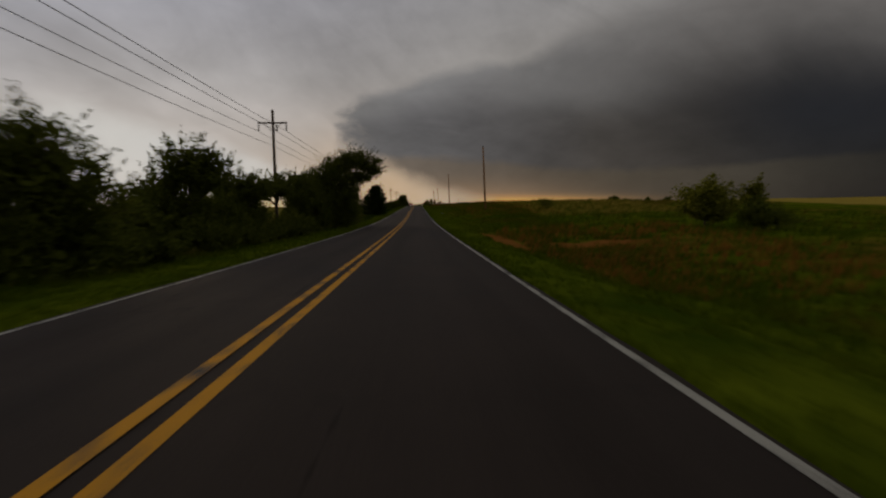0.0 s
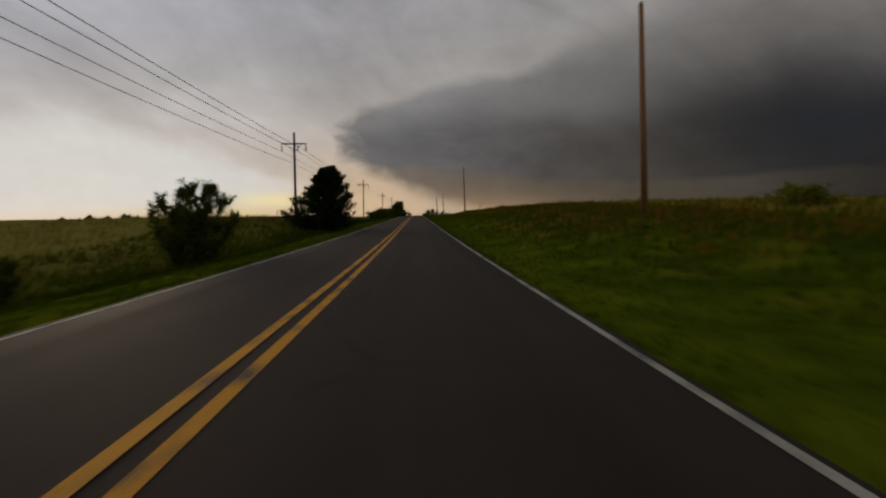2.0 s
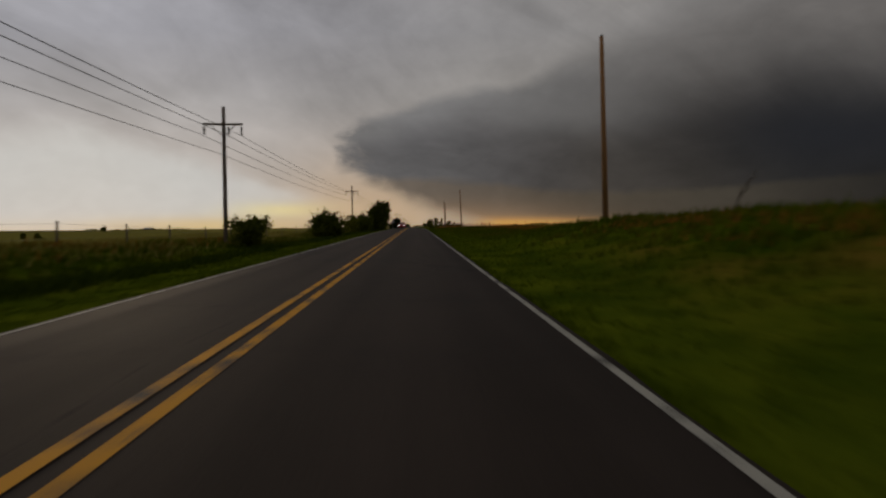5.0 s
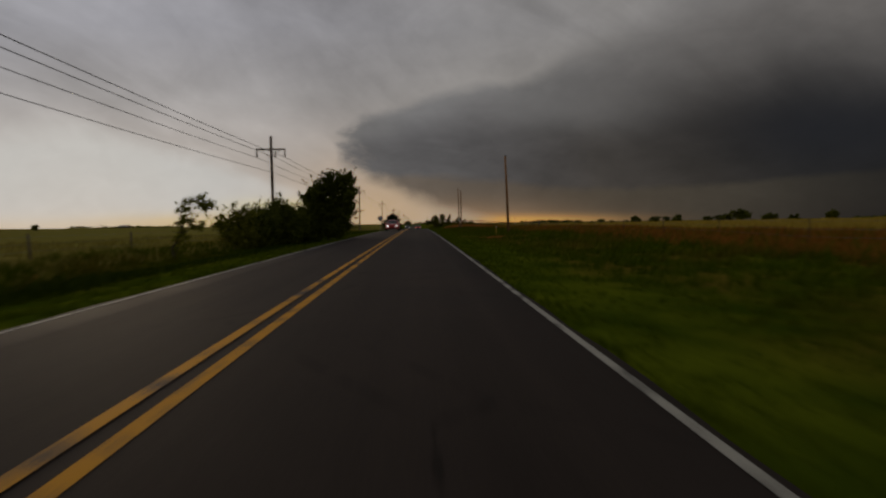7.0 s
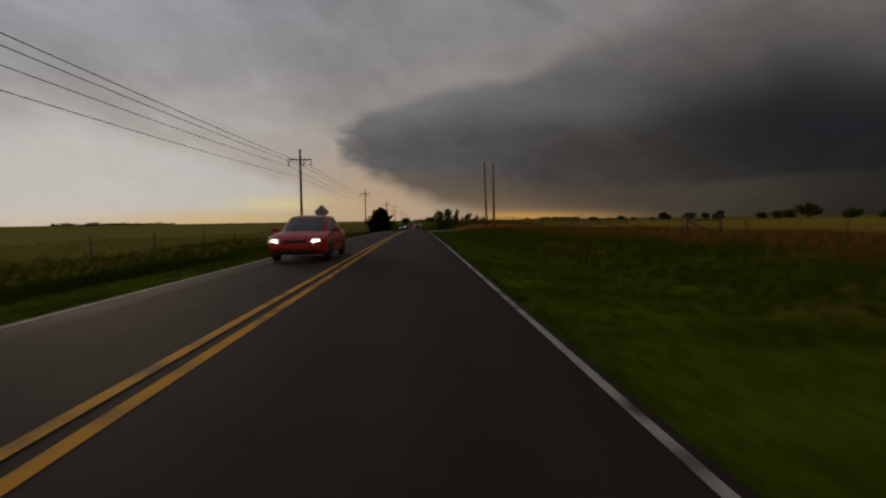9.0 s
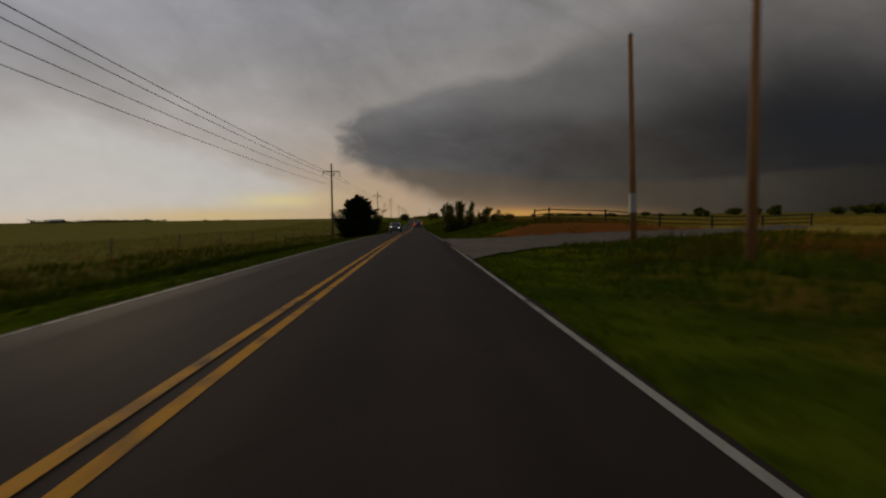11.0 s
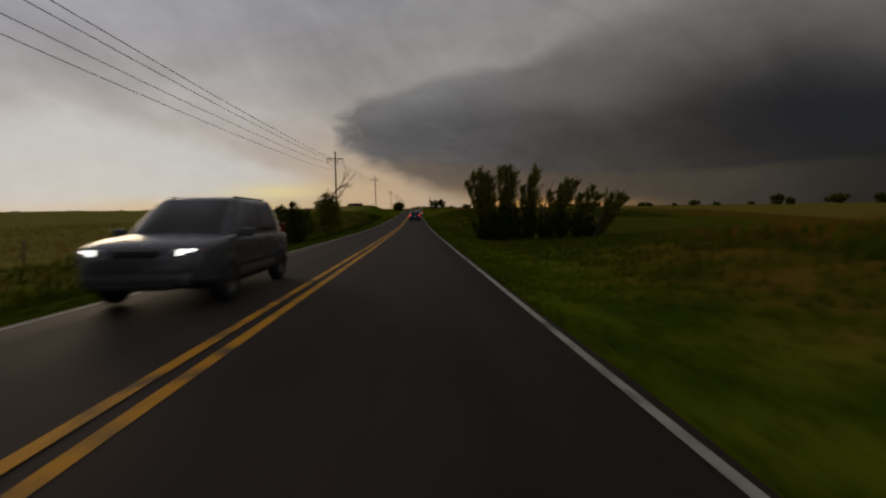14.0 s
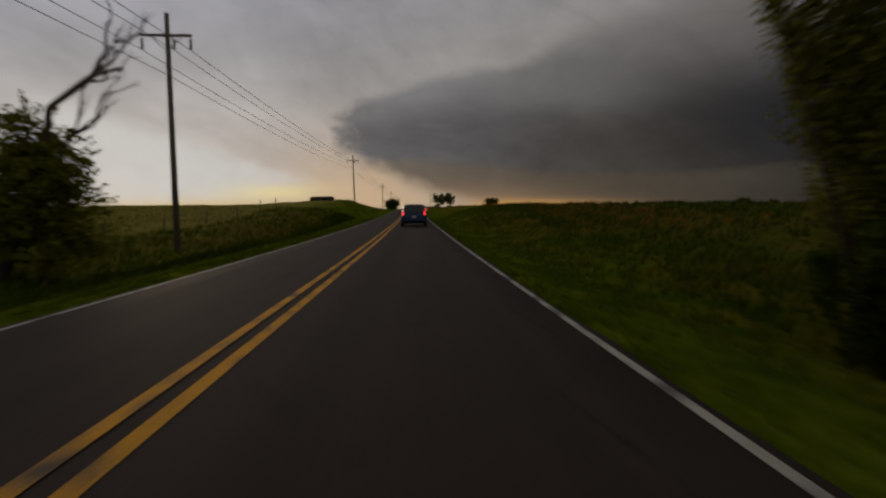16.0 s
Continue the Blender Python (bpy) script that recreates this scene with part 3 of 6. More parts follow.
def build_drive():
    """The gravel drive that leaves the road on the east side."""
    xs = np.concatenate([np.linspace(3.58, 12, 40), np.linspace(12.5, 42, 40)])
    near, far = np.interp(xs, DRIVE_X, DRIVE_NEAR), np.interp(xs, DRIVE_X, DRIVE_FAR)
    fr = np.linspace(0, 1, 22)
    Y = near[:, None] + (far - near)[:, None] * fr[None]
    Y[:, 0] += 0.25 * np.sin(xs * 2.1) + 0.15 * np.sin(xs * 5.3)
    Y[:, -1] += 0.25 * np.sin(xs * 1.7 + 1) + 0.15 * np.sin(xs * 4.4)
    X = np.repeat(xs[:, None], 22, 1)
    Z = ground_z(X, Y) + 0.07
    Z[:3] = np.minimum(Z[:3], road_z(Y[:3]) - 0.012)
    V = np.stack([X, Y, Z], -1).reshape(-1, 3)
    i = np.arange(len(xs) - 1)[:, None] * 22 + np.arange(21)[None]
    F = np.stack([i, i + 22, i + 23, i + 1], -1).reshape(-1, 4)
    tagged(new("gravel_drive", mesh_np("gravel_drive", V, F, M["gravel"], True)), "pale gravel drive joining the asphalt road", "driveway", kind="structure")


build_drive()


CLAY = ((7.4, 32.5, 1.3, 8.5), (14.0, 33, 4.0, 1.6), (10.2, 319.2, 3.6, 2.3), (14.2, 322.4, 4.4, 1.9), (20.0, 324.8, 7.0, 1.2), (9, 224, 4, 2.0), (29, 327.6, 9, 1.3), (12.5, 303.0, 5.0, 1.6))


def bare(x, y):
    """True where the clay shows, so that only few plants grow."""
    r = np.full(np.shape(x), 9.0)
    for cx, cy, rx, ry in CLAY:
        r = np.minimum(r, ((x - cx) / rx) ** 2 + ((y - cy) / ry) ** 2)
    return r + 0.35 * np.sin(x * 1.9 + y) + 0.25 * np.sin(y * 2.7 - x) < 0.75


def on_drive(x, y):
    return ((x > 3.5) & (x < 43) & (y > np.interp(x, DRIVE_X, DRIVE_NEAR)) & (y < np.interp(x, DRIVE_X, DRIVE_FAR))) | bare(x, y)


# ---------------------------------------------------------------- trees and bushes


def unit(rng, n):
    v = rng.normal(size=(n, 3))
    return v / np.linalg.norm(v, axis=1)[:, None]


def leaf_quads(rng, centres, axis, length, width):
    """A diamond leaf at each centre, along its axis."""
    n = len(centres)
    side = np.cross(axis, unit(rng, n))
    side /= np.linalg.norm(side, axis=1)[:, None] + 1e-9
    L = (length * rng.uniform(0.6, 1.3, n))[:, None] * axis / 2
    W = (width * rng.uniform(0.6, 1.3, n))[:, None] * side / 2
    V = np.stack([centres - L, centres + W, centres + L, centres - W], 1).reshape(-1, 3)
    return V, np.arange(4 * n).reshape(n, 4)


def tree(name, label, category, x, y, h, w, seed, kind="broad", count=7000, leaf=0.16, wind=0.5, lean=0.0, clear=0.22, sink=0.1, mat=None, group="", clusters=90, puff=1.0, base=None, core=0.22, shoots=14, lobes=11, taper=1.4):
    """A trunk with limbs and a crown of leaves. wind: metres that the top is blown to the east; clear: share of bare trunk."""
    rng = np.random.default_rng(seed)
    z0 = float(ground_z(x, y)) - sink if base is None else base
    root = thing(name, label, category, group, at=(x, y, z0), turn=0)
    r = w / 2
    sd = seed * 3.7
    cl = []
    # boughs: the clumps that give the crown its ragged outline
    boughs = unit(rng, max(lobes, 1)) * rng.uniform(0.45, 1.0, (max(lobes, 1), 1))
    spread = rng.uniform(0.16, 0.34, max(lobes, 1))
    while len(cl) < clusters:
        d = unit(rng, 1)[0]
        lob = 1 + 0.42 * noise.noise(Vector((d[0] * 1.6 + sd, d[1] * 1.6, d[2] * 1.6 + sd))) + 0.2 * noise.noise(Vector((d[0] * 4 + sd, d[1] * 4, d[2] * 4)))
        q = rng.uniform(0.25, 1.0) ** 0.55 * lob
        if kind == "cedar":
            # tip of a bough that sweeps up and outwards
            t = len(cl) / clusters
            prof = min(1.0, 0.78 + 0.9 * t) * (1 - t ** taper) ** 0.8 + 0.04
            a = len(cl) * 2.39996 + rng.normal(0, 0.3)
            rad = r * prof * rng.uniform(0.62, 1.18) * (1 + 0.25 * noise.noise(Vector((math.cos(a) + sd, math.sin(a), t * 3))))
            p = np.array([math.cos(a) * rad, math.sin(a) * rad, h * (0.04 + 0.90 * t) + 0.16 * rad + rng.normal(0, 0.02 * h)])
        else:
            mid, half = h * (1 + clear) / 2, h * (1 - clear) / 2
            e = d * q
            if lobes and rng.random() < 0.8:
                k = rng.integers(lobes)
                e = boughs[k] + rng.normal(0, 1, 3) * spread[k] * np.array([1.0, 1.0, 0.8])
            p = np.array([e[0] * r, e[1] * r, mid + e[2] * half])
        f = max(p[2], 0) / h
        p[0] += wind * f ** 1.6 + lean * f
        cl.append(p)
    cl = np.array(cl)
    # wood
    top = np.array([wind * 0.35 + lean * 0.7, 0, h * 0.72])
    r0 = 0.017 * h + 0.012 * r
    stem = [np.array([0, 0, -0.2])]
    for k in range(1, 6):
        f = k / 5
        stem.append(np.array([top[0] * f ** 1.3 + rng.normal(0, 0.03 * h * 0.4), rng.normal(0, 0.03 * h * 0.4), top[2] * f]))
    segs = [(stem[k], stem[k + 1], r0 * (1 - 0.17 * k), r0 * (0.83 - 0.17 * k)) for k in range(5)]
    for p in cl[:: max(1, clusters // 40)]:
        hb = np.clip(p[2] * rng.uniform(0.35, 0.7), 0.12 * h, 0.7 * h)
        b = np.array([np.interp(hb, [s[2] for s in stem], [s[i] for s in stem]) for i in range(3)])
        m = (b + p) / 2 + np.array([0, 0, -0.04 * h]) + rng.normal(0, 0.03 * h, 3)
        segs += [(b, m, r0 * 0.32, r0 * 0.2), (m, p, r0 * 0.2, r0 * 0.05)]
        for _ in range(2):
            e = p + rng.normal(0, 0.08 * h, 3)
            segs.append((m * 0.4 + p * 0.6, e, r0 * 0.09, r0 * 0.03))
    # shoots that stand out of the crown, bent by the wind
    shoot_c, shoot_a = [], []
    high = cl[cl[:, 2] > 0.45 * h]
    for p in high[rng.integers(0, len(high), shoots)]:
        o = p - np.array([wind * 0.4, 0, h * 0.45])
        d = o / (np.linalg.norm(o) + 1e-6) * 0.8 + np.array([0.35 * np.sign(wind) * min(abs(wind), 1), 0, 0.75]) + rng.normal(0, 0.25, 3)
        d /= np.linalg.norm(d)
        ln = (0.09 * h + 0.25) * rng.uniform(0.6, 1.35)
        tip = p + d * ln + np.array([0.10 * wind, 0, 0])
        k = 22
        f = rng.uniform(0.15, 1.0, k)[:, None]
        shoot_c.append(p + (tip - p) * f + rng.normal(0, leaf * 0.55, (k, 3)) * (1.35 - f))
        shoot_a.append(d + rng.normal(0, 0.6, (k, 3)))
    V, F = tubes(segs, 6)
    part("trunk", mesh_np("trunk", V, F, M["bark"], True), root)
    # leaves
    n = count // clusters
    rc = 0.30 * (w * w * h / clusters) ** (1 / 3) * 1.25 * puff
    c = np.repeat(cl, n, 0)
    size = np.repeat(rng.uniform(0.6, 1.35, clusters), n)[:, None]
    if kind == "cedar":
        foot = cl * np.array([0.12, 0.12, 1]) - np.array([0, 0, 1]) * (0.32 * np.linalg.norm(cl[:, :2], axis=1))[:, None]
        foot[:, 2] = np.maximum(foot[:, 2], 0.05)
        along = np.repeat(cl - foot, n, 0)
        f = rng.uniform(0.05, 1.0, (len(c), 1)) ** 0.6
        long = np.linalg.norm(along, axis=1)[:, None]
        c = np.repeat(foot, n, 0) + along * f + np.array([0, 0, -0.10]) * long * np.sin(f * 3.14)
        c = c + np.clip(rng.normal(0, 1, c.shape), -1.7, 1.7) * (0.05 + 0.16 * long * (1.12 - f)) * np.array([1, 1, 0.7])
        ax = along / (long + 1e-6) + rng.normal(0, 0.45, c.shape) + np.array([0.15, 0, 0.15])
        ax /= np.linalg.norm(ax, axis=1)[:, None]
        V, F = leaf_quads(rng, c, ax, leaf * 1.5, leaf * 0.55)
    else:
        ax = unit(rng, len(c)) + np.array([0.55 if wind > 0.2 else 0.0, 0, -0.1])
        ax /= np.linalg.norm(ax, axis=1)[:, None] + 1e-6
        ball = unit(rng, len(c)) * rng.uniform(0, 1, (len(c), 1)) ** 0.45
        c = c + ball * rc * 1.75 * size * np.array([1.15, 1, 0.8])
        V, F = leaf_quads(rng, c, ax, leaf, leaf * 0.6)
    if shoot_c:
        sc, sa = np.concatenate(shoot_c), np.concatenate(shoot_a)
        sa /= np.linalg.norm(sa, axis=1)[:, None]
        V2, F2 = leaf_quads(rng, sc, sa, leaf * 1.1, leaf * 0.55)
        F = np.concatenate([F, F2 + len(V)])
        V = np.concatenate([V, V2])
    if core:
        # shaded inner foliage, in larger sprays
        k = int(count * core)
        inner = cl[rng.integers(0, clusters, k)] * np.array([0.70, 0.70, 0.90]) + np.array([0.16 * wind, 0, 0])
        inner = inner + rng.normal(0, rc * 0.55, inner.shape)
        V2, F2 = leaf_quads(rng, inner, unit(rng, k), leaf * 2.0, leaf * 1.4)
        F = np.concatenate([F, F2 + len(V)])
        V = np.concatenate([V, V2])
    V[:, 2] = np.maximum(V[:, 2], 0.02)
    part("crown", mesh_np("crown", V, F, mat or M["cedar" if kind == "cedar" else "leaf"]), root)
    return root


def lobed(name, label, category, x, y, seed, lobes, leaf=0.142, dense=450, mat=None, group="", wind=0.3, fork=0.3, stem=0.0, tall=0.0, ragged=1.0, fill=0.4, sprays=14, bulk=1.3):
    """A tree whose limbs carry separate masses of leaves: rows of (east, north, height, radius, half height) from its foot.
    dense: leaves per square metre of a mass; stem: radius of the trunk; wind: how far the sprays are combed to the east."""
    rng = np.random.default_rng(seed)
    root = thing(name, label, category, group, at=(x, y, float(ground_z(x, y)) - 0.1))
    L = np.array(lobes, float)
    L[:, 2:] *= tall or 1.0
    L[:, 3] *= bulk
    L[:, 4] *= 0.5 + 0.5 * bulk
    h = (L[:, 2] + L[:, 4]).max()
    r0 = stem or 0.016 * h + 0.02
    knot = np.array([L[:, 0].mean() * 0.35, L[:, 1].mean() * 0.35, max(fork * h, 0.25)])
    bend = knot * np.array([0.3, 0.3, 0.5]) + np.append(rng.normal(0, 0.05 * h * 0.4, 2), 0)
    segs = [(np.array([0, 0, -0.25]), bend, r0, r0 * 0.86), (bend, knot, r0 * 0.86, r0 * 0.74)]
    cs, ax, inner = [], [], []
    for cx, cy, cz, rr, rz in L:
        c = np.array([cx, cy, cz])
        foot = knot if cz > knot[2] else np.array([0, 0, 0.05])
        m = foot + (c - foot) * 0.5 + rng.normal(0, 0.08 * rr + 0.03, 3)
        segs += [(foot, m, r0 * 0.55, r0 * 0.38), (m, c, r0 * 0.38, r0 * 0.16)]
        k = max(10, int(16 * rr * rz))
        d = unit(rng, k)
        d[:, 2] += 0.15
        q = rng.uniform(0.35, 1.0, (k, 1)) ** 0.6
        tips = c + d * q * np.array([rr, rr, rz])
        for p in tips[:: 2]:
            segs.append((c, p, r0 * 0.13, r0 * 0.04))
        n = max(8, int(dense * rr * rz * 2.6 / k))
        spread = 0.30 * math.sqrt(rr * rz) * ragged
        g = np.repeat(tips, n, 0)
        ball = unit(rng, len(g)) * rng.uniform(0, 1, (len(g), 1)) ** 0.5
        size = np.repeat(rng.uniform(0.55, 1.45, k), n)[:, None]
        g = g + ball * size * spread * np.array([1.1, 1.0, 0.85])
        cs.append(g)
        ax.append(np.repeat(d, n, 0) * 0.5 + unit(rng, len(g)) + np.array([wind, 0, 0.1]))
        # sprays that break the outline
        for _ in range(int(sprays * (rr + rz))):
            e = unit(rng, 1)[0] + np.array([0.5 * wind, 0, 0.55])
            e /= np.linalg.norm(e)
            p = c + e * np.array([rr, rr, rz]) * 0.85
            way = e + np.array([0.8 * wind, 0, 0.45]) + rng.normal(0, 0.25, 3)
            way /= np.linalg.norm(way)
            ln = rng.uniform(0.3, 1.0) ** 1.4 * ragged * (0.45 + 0.5 * rr)
            f = rng.uniform(0, 1, 20)[:, None]
            cs.append(p + way * ln * f + rng.normal(0, leaf * 0.6, (20, 3)) * (1.3 - f))
            ax.append(way + rng.normal(0, 0.55, (20, 3)))
            segs += [(c, p, r0 * 0.10, r0 * 0.06), (p, p + way * ln * 0.9, r0 * 0.06, r0 * 0.03)]
        k = int(dense * fill * rr * rz)
        inner.append(c + unit(rng, k) * rng.uniform(0, 0.72, (k, 1)) ** 0.7 * np.array([rr, rr, rz]))
    V, F = tubes(segs, 6)
    V[:, 2] = np.maximum(V[:, 2], -0.25)
    part("trunk", mesh_np("trunk", V, F, M["bark"], True), root)
    c, a = np.concatenate(cs), np.concatenate(ax)
    a /= np.linalg.norm(a, axis=1)[:, None] + 1e-6
    V, F = leaf_quads(rng, c, a, leaf, leaf * 0.6)
    i = np.concatenate(inner)
    V2, F2 = leaf_quads(rng, i, unit(rng, len(i)), leaf * 2.4, leaf * 1.8)
    F = np.concatenate([F, F2 + len(V)])
    V = np.concatenate([V, V2])
    V[:, 2] = np.maximum(V[:, 2], 0.02)
    part("crown", mesh_np("crown", V, F, mat or M["leaf"]), root)
    return root


def plumes(name, label, category, x, y, seed, stems, leaf=0.12, mat=None, group="", wind=0.4, stem=0.07, bare=0.22, thick=44, per_metre=22):
    """A tree of several stems rising from one foot, each a ragged plume of leafy shoots.
    stems: rows of (east of the foot, east of the tip, north of the tip, height, radius of the plume)."""
    rng = np.random.default_rng(seed)
    root = thing(name, label, category, group, at=(x, y, float(ground_z(x, y)) - 0.1))
    segs, cs, ax = [], [], []
    for foot, tip, north, h, rad in stems:
        a = np.array([foot, rng.normal(0, 0.15), -0.2])
        bow = np.array([foot + (tip - foot) * 0.30, north * 0.4, h * 0.5]) + rng.normal(0, 0.12, 3)
        b = np.array([tip, north, h])

        def at(t):
            return a * (1 - t) ** 2 + bow * 2 * t * (1 - t) + b * t * t

        steps = np.linspace(0, 0.97, 7)
        for u, v in zip(steps[:-1], steps[1:]):
            segs.append((at(u), at(v), stem * (1.05 - u), stem * (1.05 - v)))
        # limbs leave the stem at a few heights; the shoots of a limb keep together, so that gaps stay between
        k = max(7, int(h * 1.5))
        for u in np.linspace(bare, 0.95, k) + rng.normal(0, 0.02, k):
            turn = rng.uniform(0, 2 * math.pi)
            for limb in range(3):
                g0 = turn + limb * 2.1 + rng.normal(0, 0.3)
                rise, reach = rng.uniform(0.2, 1.1), rng.uniform(0.7, 1.5)
                for _ in range(max(2, int(per_metre * h / k / 3))):
                    t = min(max(u + rng.normal(0, 0.018), bare * 0.8), 0.99)
                    full = min(1.0, max(0.46, (1.12 - t) / 0.27)) * min(1.0, 0.5 + (t - bare) * 2.2)
                    g = g0 + rng.normal(0, 0.28)
                    way = np.array([math.cos(g) + wind, math.sin(g), rise + 1.2 * t * t + rng.normal(0, 0.18)])
                    way /= np.linalg.norm(way)
                    ln = rad * full * reach * rng.uniform(0.6, 1.25)
                    p = at(t)
                    segs.append((p, p + way * ln, stem * 0.22, stem * 0.07))
                    f = rng.uniform(0.12, 1.06, thick)[:, None] ** 0.75
                    bend = np.array([0.35 * wind, 0, 0.15]) * ln * f ** 2
                    cs.append(p + way * ln * f + bend + rng.normal(0, 0.10 * rad + 0.02, (thick, 3)) * (1.25 - 0.8 * f))
                    ax.append(way + rng.normal(0, 0.6, (thick, 3)))
    V, F = tubes(segs, 5)
    V[:, 2] = np.maximum(V[:, 2], -0.25)
    part("trunk", mesh_np("trunk", V, F, M["bark"], True), root)
    c, d = np.concatenate(cs), np.concatenate(ax)
    d /= np.linalg.norm(d, axis=1)[:, None] + 1e-6
    V, F = leaf_quads(rng, c, d, leaf, leaf * 0.62)
    V[:, 2] = np.maximum(V[:, 2], 0.02)
    part("crown", mesh_np("crown", V, F, mat or M["leaf"]), root)
    return root


HEDGE = "trees of the roadside hedge"
ROUND = [(-0.9, 0.2, 3.6, 0.9, 0.75), (0.2, -0.3, 4.4, 1.0, 0.75), (1.1, 0.3, 3.9, 0.8, 0.65), (0.1, 0.6, 3.4, 1.0, 0.6), (1.5, -0.4, 3.2, 0.6, 0.45), (-1.5, -0.4, 3.0, 0.6, 0.45)]
FLAT = [(-1.0, 0.3, 3.5, 0.85, 0.6), (0.1, -0.4, 3.9, 0.9, 0.65), (1.1, 0.2, 3.6, 0.8, 0.6), (0.4, 0.7, 3.1, 0.8, 0.45), (-0.5, -0.6, 2.9, 0.6, 0.4)]
lobed("tree", "bushy dark broadleaf tree at the road verge", "tree", -9.2, 14.3, 11, [(0, 0, 3.6, 1.1, 1.0), (-0.9, 0.3, 2.9, 1.1, 1.0), (0.9, -0.2, 2.8, 1.0, 1.0), (0.3, 0.5, 1.8, 1.5, 1.1), (-0.9, 0, 1.4, 1.2, 1.0), (1.0, 0.2, 1.3, 0.9, 0.9), (0, 0, 0.7, 1.6, 0.7)], group=HEDGE, wind=0.3)
lobed("bush", "low spreading green bush in the hedge row", "bush", -10.6, 21.0, 12, [(-0.7, 0, 2.6, 0.9, 0.75), (0.5, 0.3, 3.0, 0.9, 0.7), (1.2, -0.2, 2.3, 0.8, 0.7), (-1.3, 0.3, 1.7, 0.9, 0.8), (0, 0, 1.5, 1.3, 0.9), (0.9, 0, 0.9, 1.1, 0.8)], group=HEDGE, tall=0.62)
lobed("tree", "round-crowned tree with a crooked bare trunk", "tree", -10.5, 27.0, 14, ROUND, group=HEDGE, fork=0.42, stem=0.12, tall=1.08, bulk=1.45)
lobed("tree", "flat-crowned tree standing above the hedge", "tree", -10.5, 35.2, 171, FLAT, group=HEDGE, fork=0.45, stem=0.10, tall=1.08, bulk=1.4)
lobed("tree", "small open tree beside the utility pole", "tree", -9.9, 41.3, 172, [(-0.6, 0, 4.2, 0.65, 0.6), (0.4, 0.2, 4.7, 0.7, 0.6), (0.9, -0.2, 4.0, 0.6, 0.5), (0.1, 0.1, 3.7, 0.6, 0.5), (-1.3, -0.8, 3.9, 0.7, 0.55), (-0.5, -1.6, 3.6, 0.7, 0.55), (0.6, -1.5, 4.1, 0.6, 0.5)], group=HEDGE, fork=0.5, stem=0.09)
lobed("tree", "small green tree rising from the hedge", "tree", -9.6, 46.2, 17, [(-0.7, 0, 4.1, 0.8, 0.7), (0.5, 0.2, 4.6, 0.9, 0.7), (1.2, 0, 3.8, 0.8, 0.7), (0.2, -0.2, 3.3, 1.0, 0.7), (0.8, 0.3, 2.4, 1.0, 0.8)], group=HEDGE, fork=0.35, stem=0.10)
for k, (bx, by, bh) in enumerate(((-9.6, 18.6, 1.1), (-9.8, 25.4, 1.25), (-9.3, 29.6, 1.05), (-9.6, 33.0, 1.3), (-9.2, 36.6, 1.15), (-8.9, 39.6, 1.5), (-9.0, 42.4, 1.5), (-11.4, 31.6, 2.6), (-11.6, 38.2, 2.5), (-11.9, 25.6, 3.0), (-11.9, 29.2, 2.8), (-11.6, 33.6, 3.1), (-11.2, 36.2, 2.9))):
    lobed("bush", "dense dark green hedge bush beside the road", "bush", bx, by, 180 + k, [(-0.9, 0.4, bh * 0.50, 0.9, bh * 0.5), (0.2, -0.7, bh * 0.58, 1.0, bh * 0.55), (0.9, 0.6, bh * 0.45, 0.9, bh * 0.5), (0.1, 1.2, bh * 0.50, 0.9, bh * 0.5)], group=HEDGE, fork=0.1)
lobed("bush", "tall dense bush at the foot of the leaning tree", "bush", -8.5, 45.6, 19, [(-0.8, 0.2, 3.0, 1.1, 0.9), (0.6, -0.2, 2.7, 1.0, 0.9), (-0.2, 0.4, 1.9, 1.5, 1.0), (0.9, 0.3, 1.4, 1.1, 0.9), (-1.2, 0, 1.2, 1.1, 0.9), (0, 0, 0.7, 1.6, 0.7)], group=HEDGE, fork=0.12)
lobed("tree", "large wind-blown tree overhanging the road", "tree", -6.9, 50.6, 20, [(4.0, 0.0, 6.1, 0.9, 0.7), (3.0, -0.5, 6.7, 1.2, 0.85), (1.7, 0.5, 7.0, 1.2, 0.85), (0.3, -0.3, 6.3, 1.3, 0.95), (1.2, 0.3, 5.2, 1.6, 1.0), (2.9, 0.4, 5.3, 1.1, 0.6), (-1.3, 0.2, 5.2, 1.3, 1.0), (-2.6, -0.3, 4.5, 1.2, 1.0), (-0.2, 0.3, 4.0, 1.8, 1.2), (-1.9, 0, 3.4, 1.6, 1.2), (0.3, -0.4, 2.6, 1.7, 1.2), (-3.1, 0.4, 2.9, 1.2, 1.1), (-1.4, 0.2, 1.8, 1.8, 1.1), (0.5, 0.2, 1.1, 1.5, 0.9), (-2.8, -0.3, 1.2, 1.5, 1.0), (1.5, -0.2, 3.6, 0.9, 0.9), (1.4, 0.2, 2.4, 0.8, 1.0), (1.2, 0, 1.2, 0.8, 0.9)],
      leaf=0.12, dense=620, group=HEDGE, wind=0.8, fork=0.16, stem=0.17, bulk=1.45)
plumes("bush", "small spiky green bush in the grass", "bush", -8.3, 62.0, 21, [(-0.2, -1.0, 0.1, 1.0, 0.35), (-0.1, -0.6, -0.2, 1.4, 0.35), (0, -0.1, 0.2, 1.6, 0.35), (0.1, 0.4, -0.2, 1.5, 0.35), (0.2, 0.9, 0.1, 1.2, 0.35), (0.2, 1.2, -0.2, 0.8, 0.35), (-0.1, -0.4, -0.5, 0.9, 0.5), (0.1, 0.5, -0.5, 0.9, 0.5)], leaf=0.10, wind=0.15, stem=0.025, bare=0.05, per_metre=40)
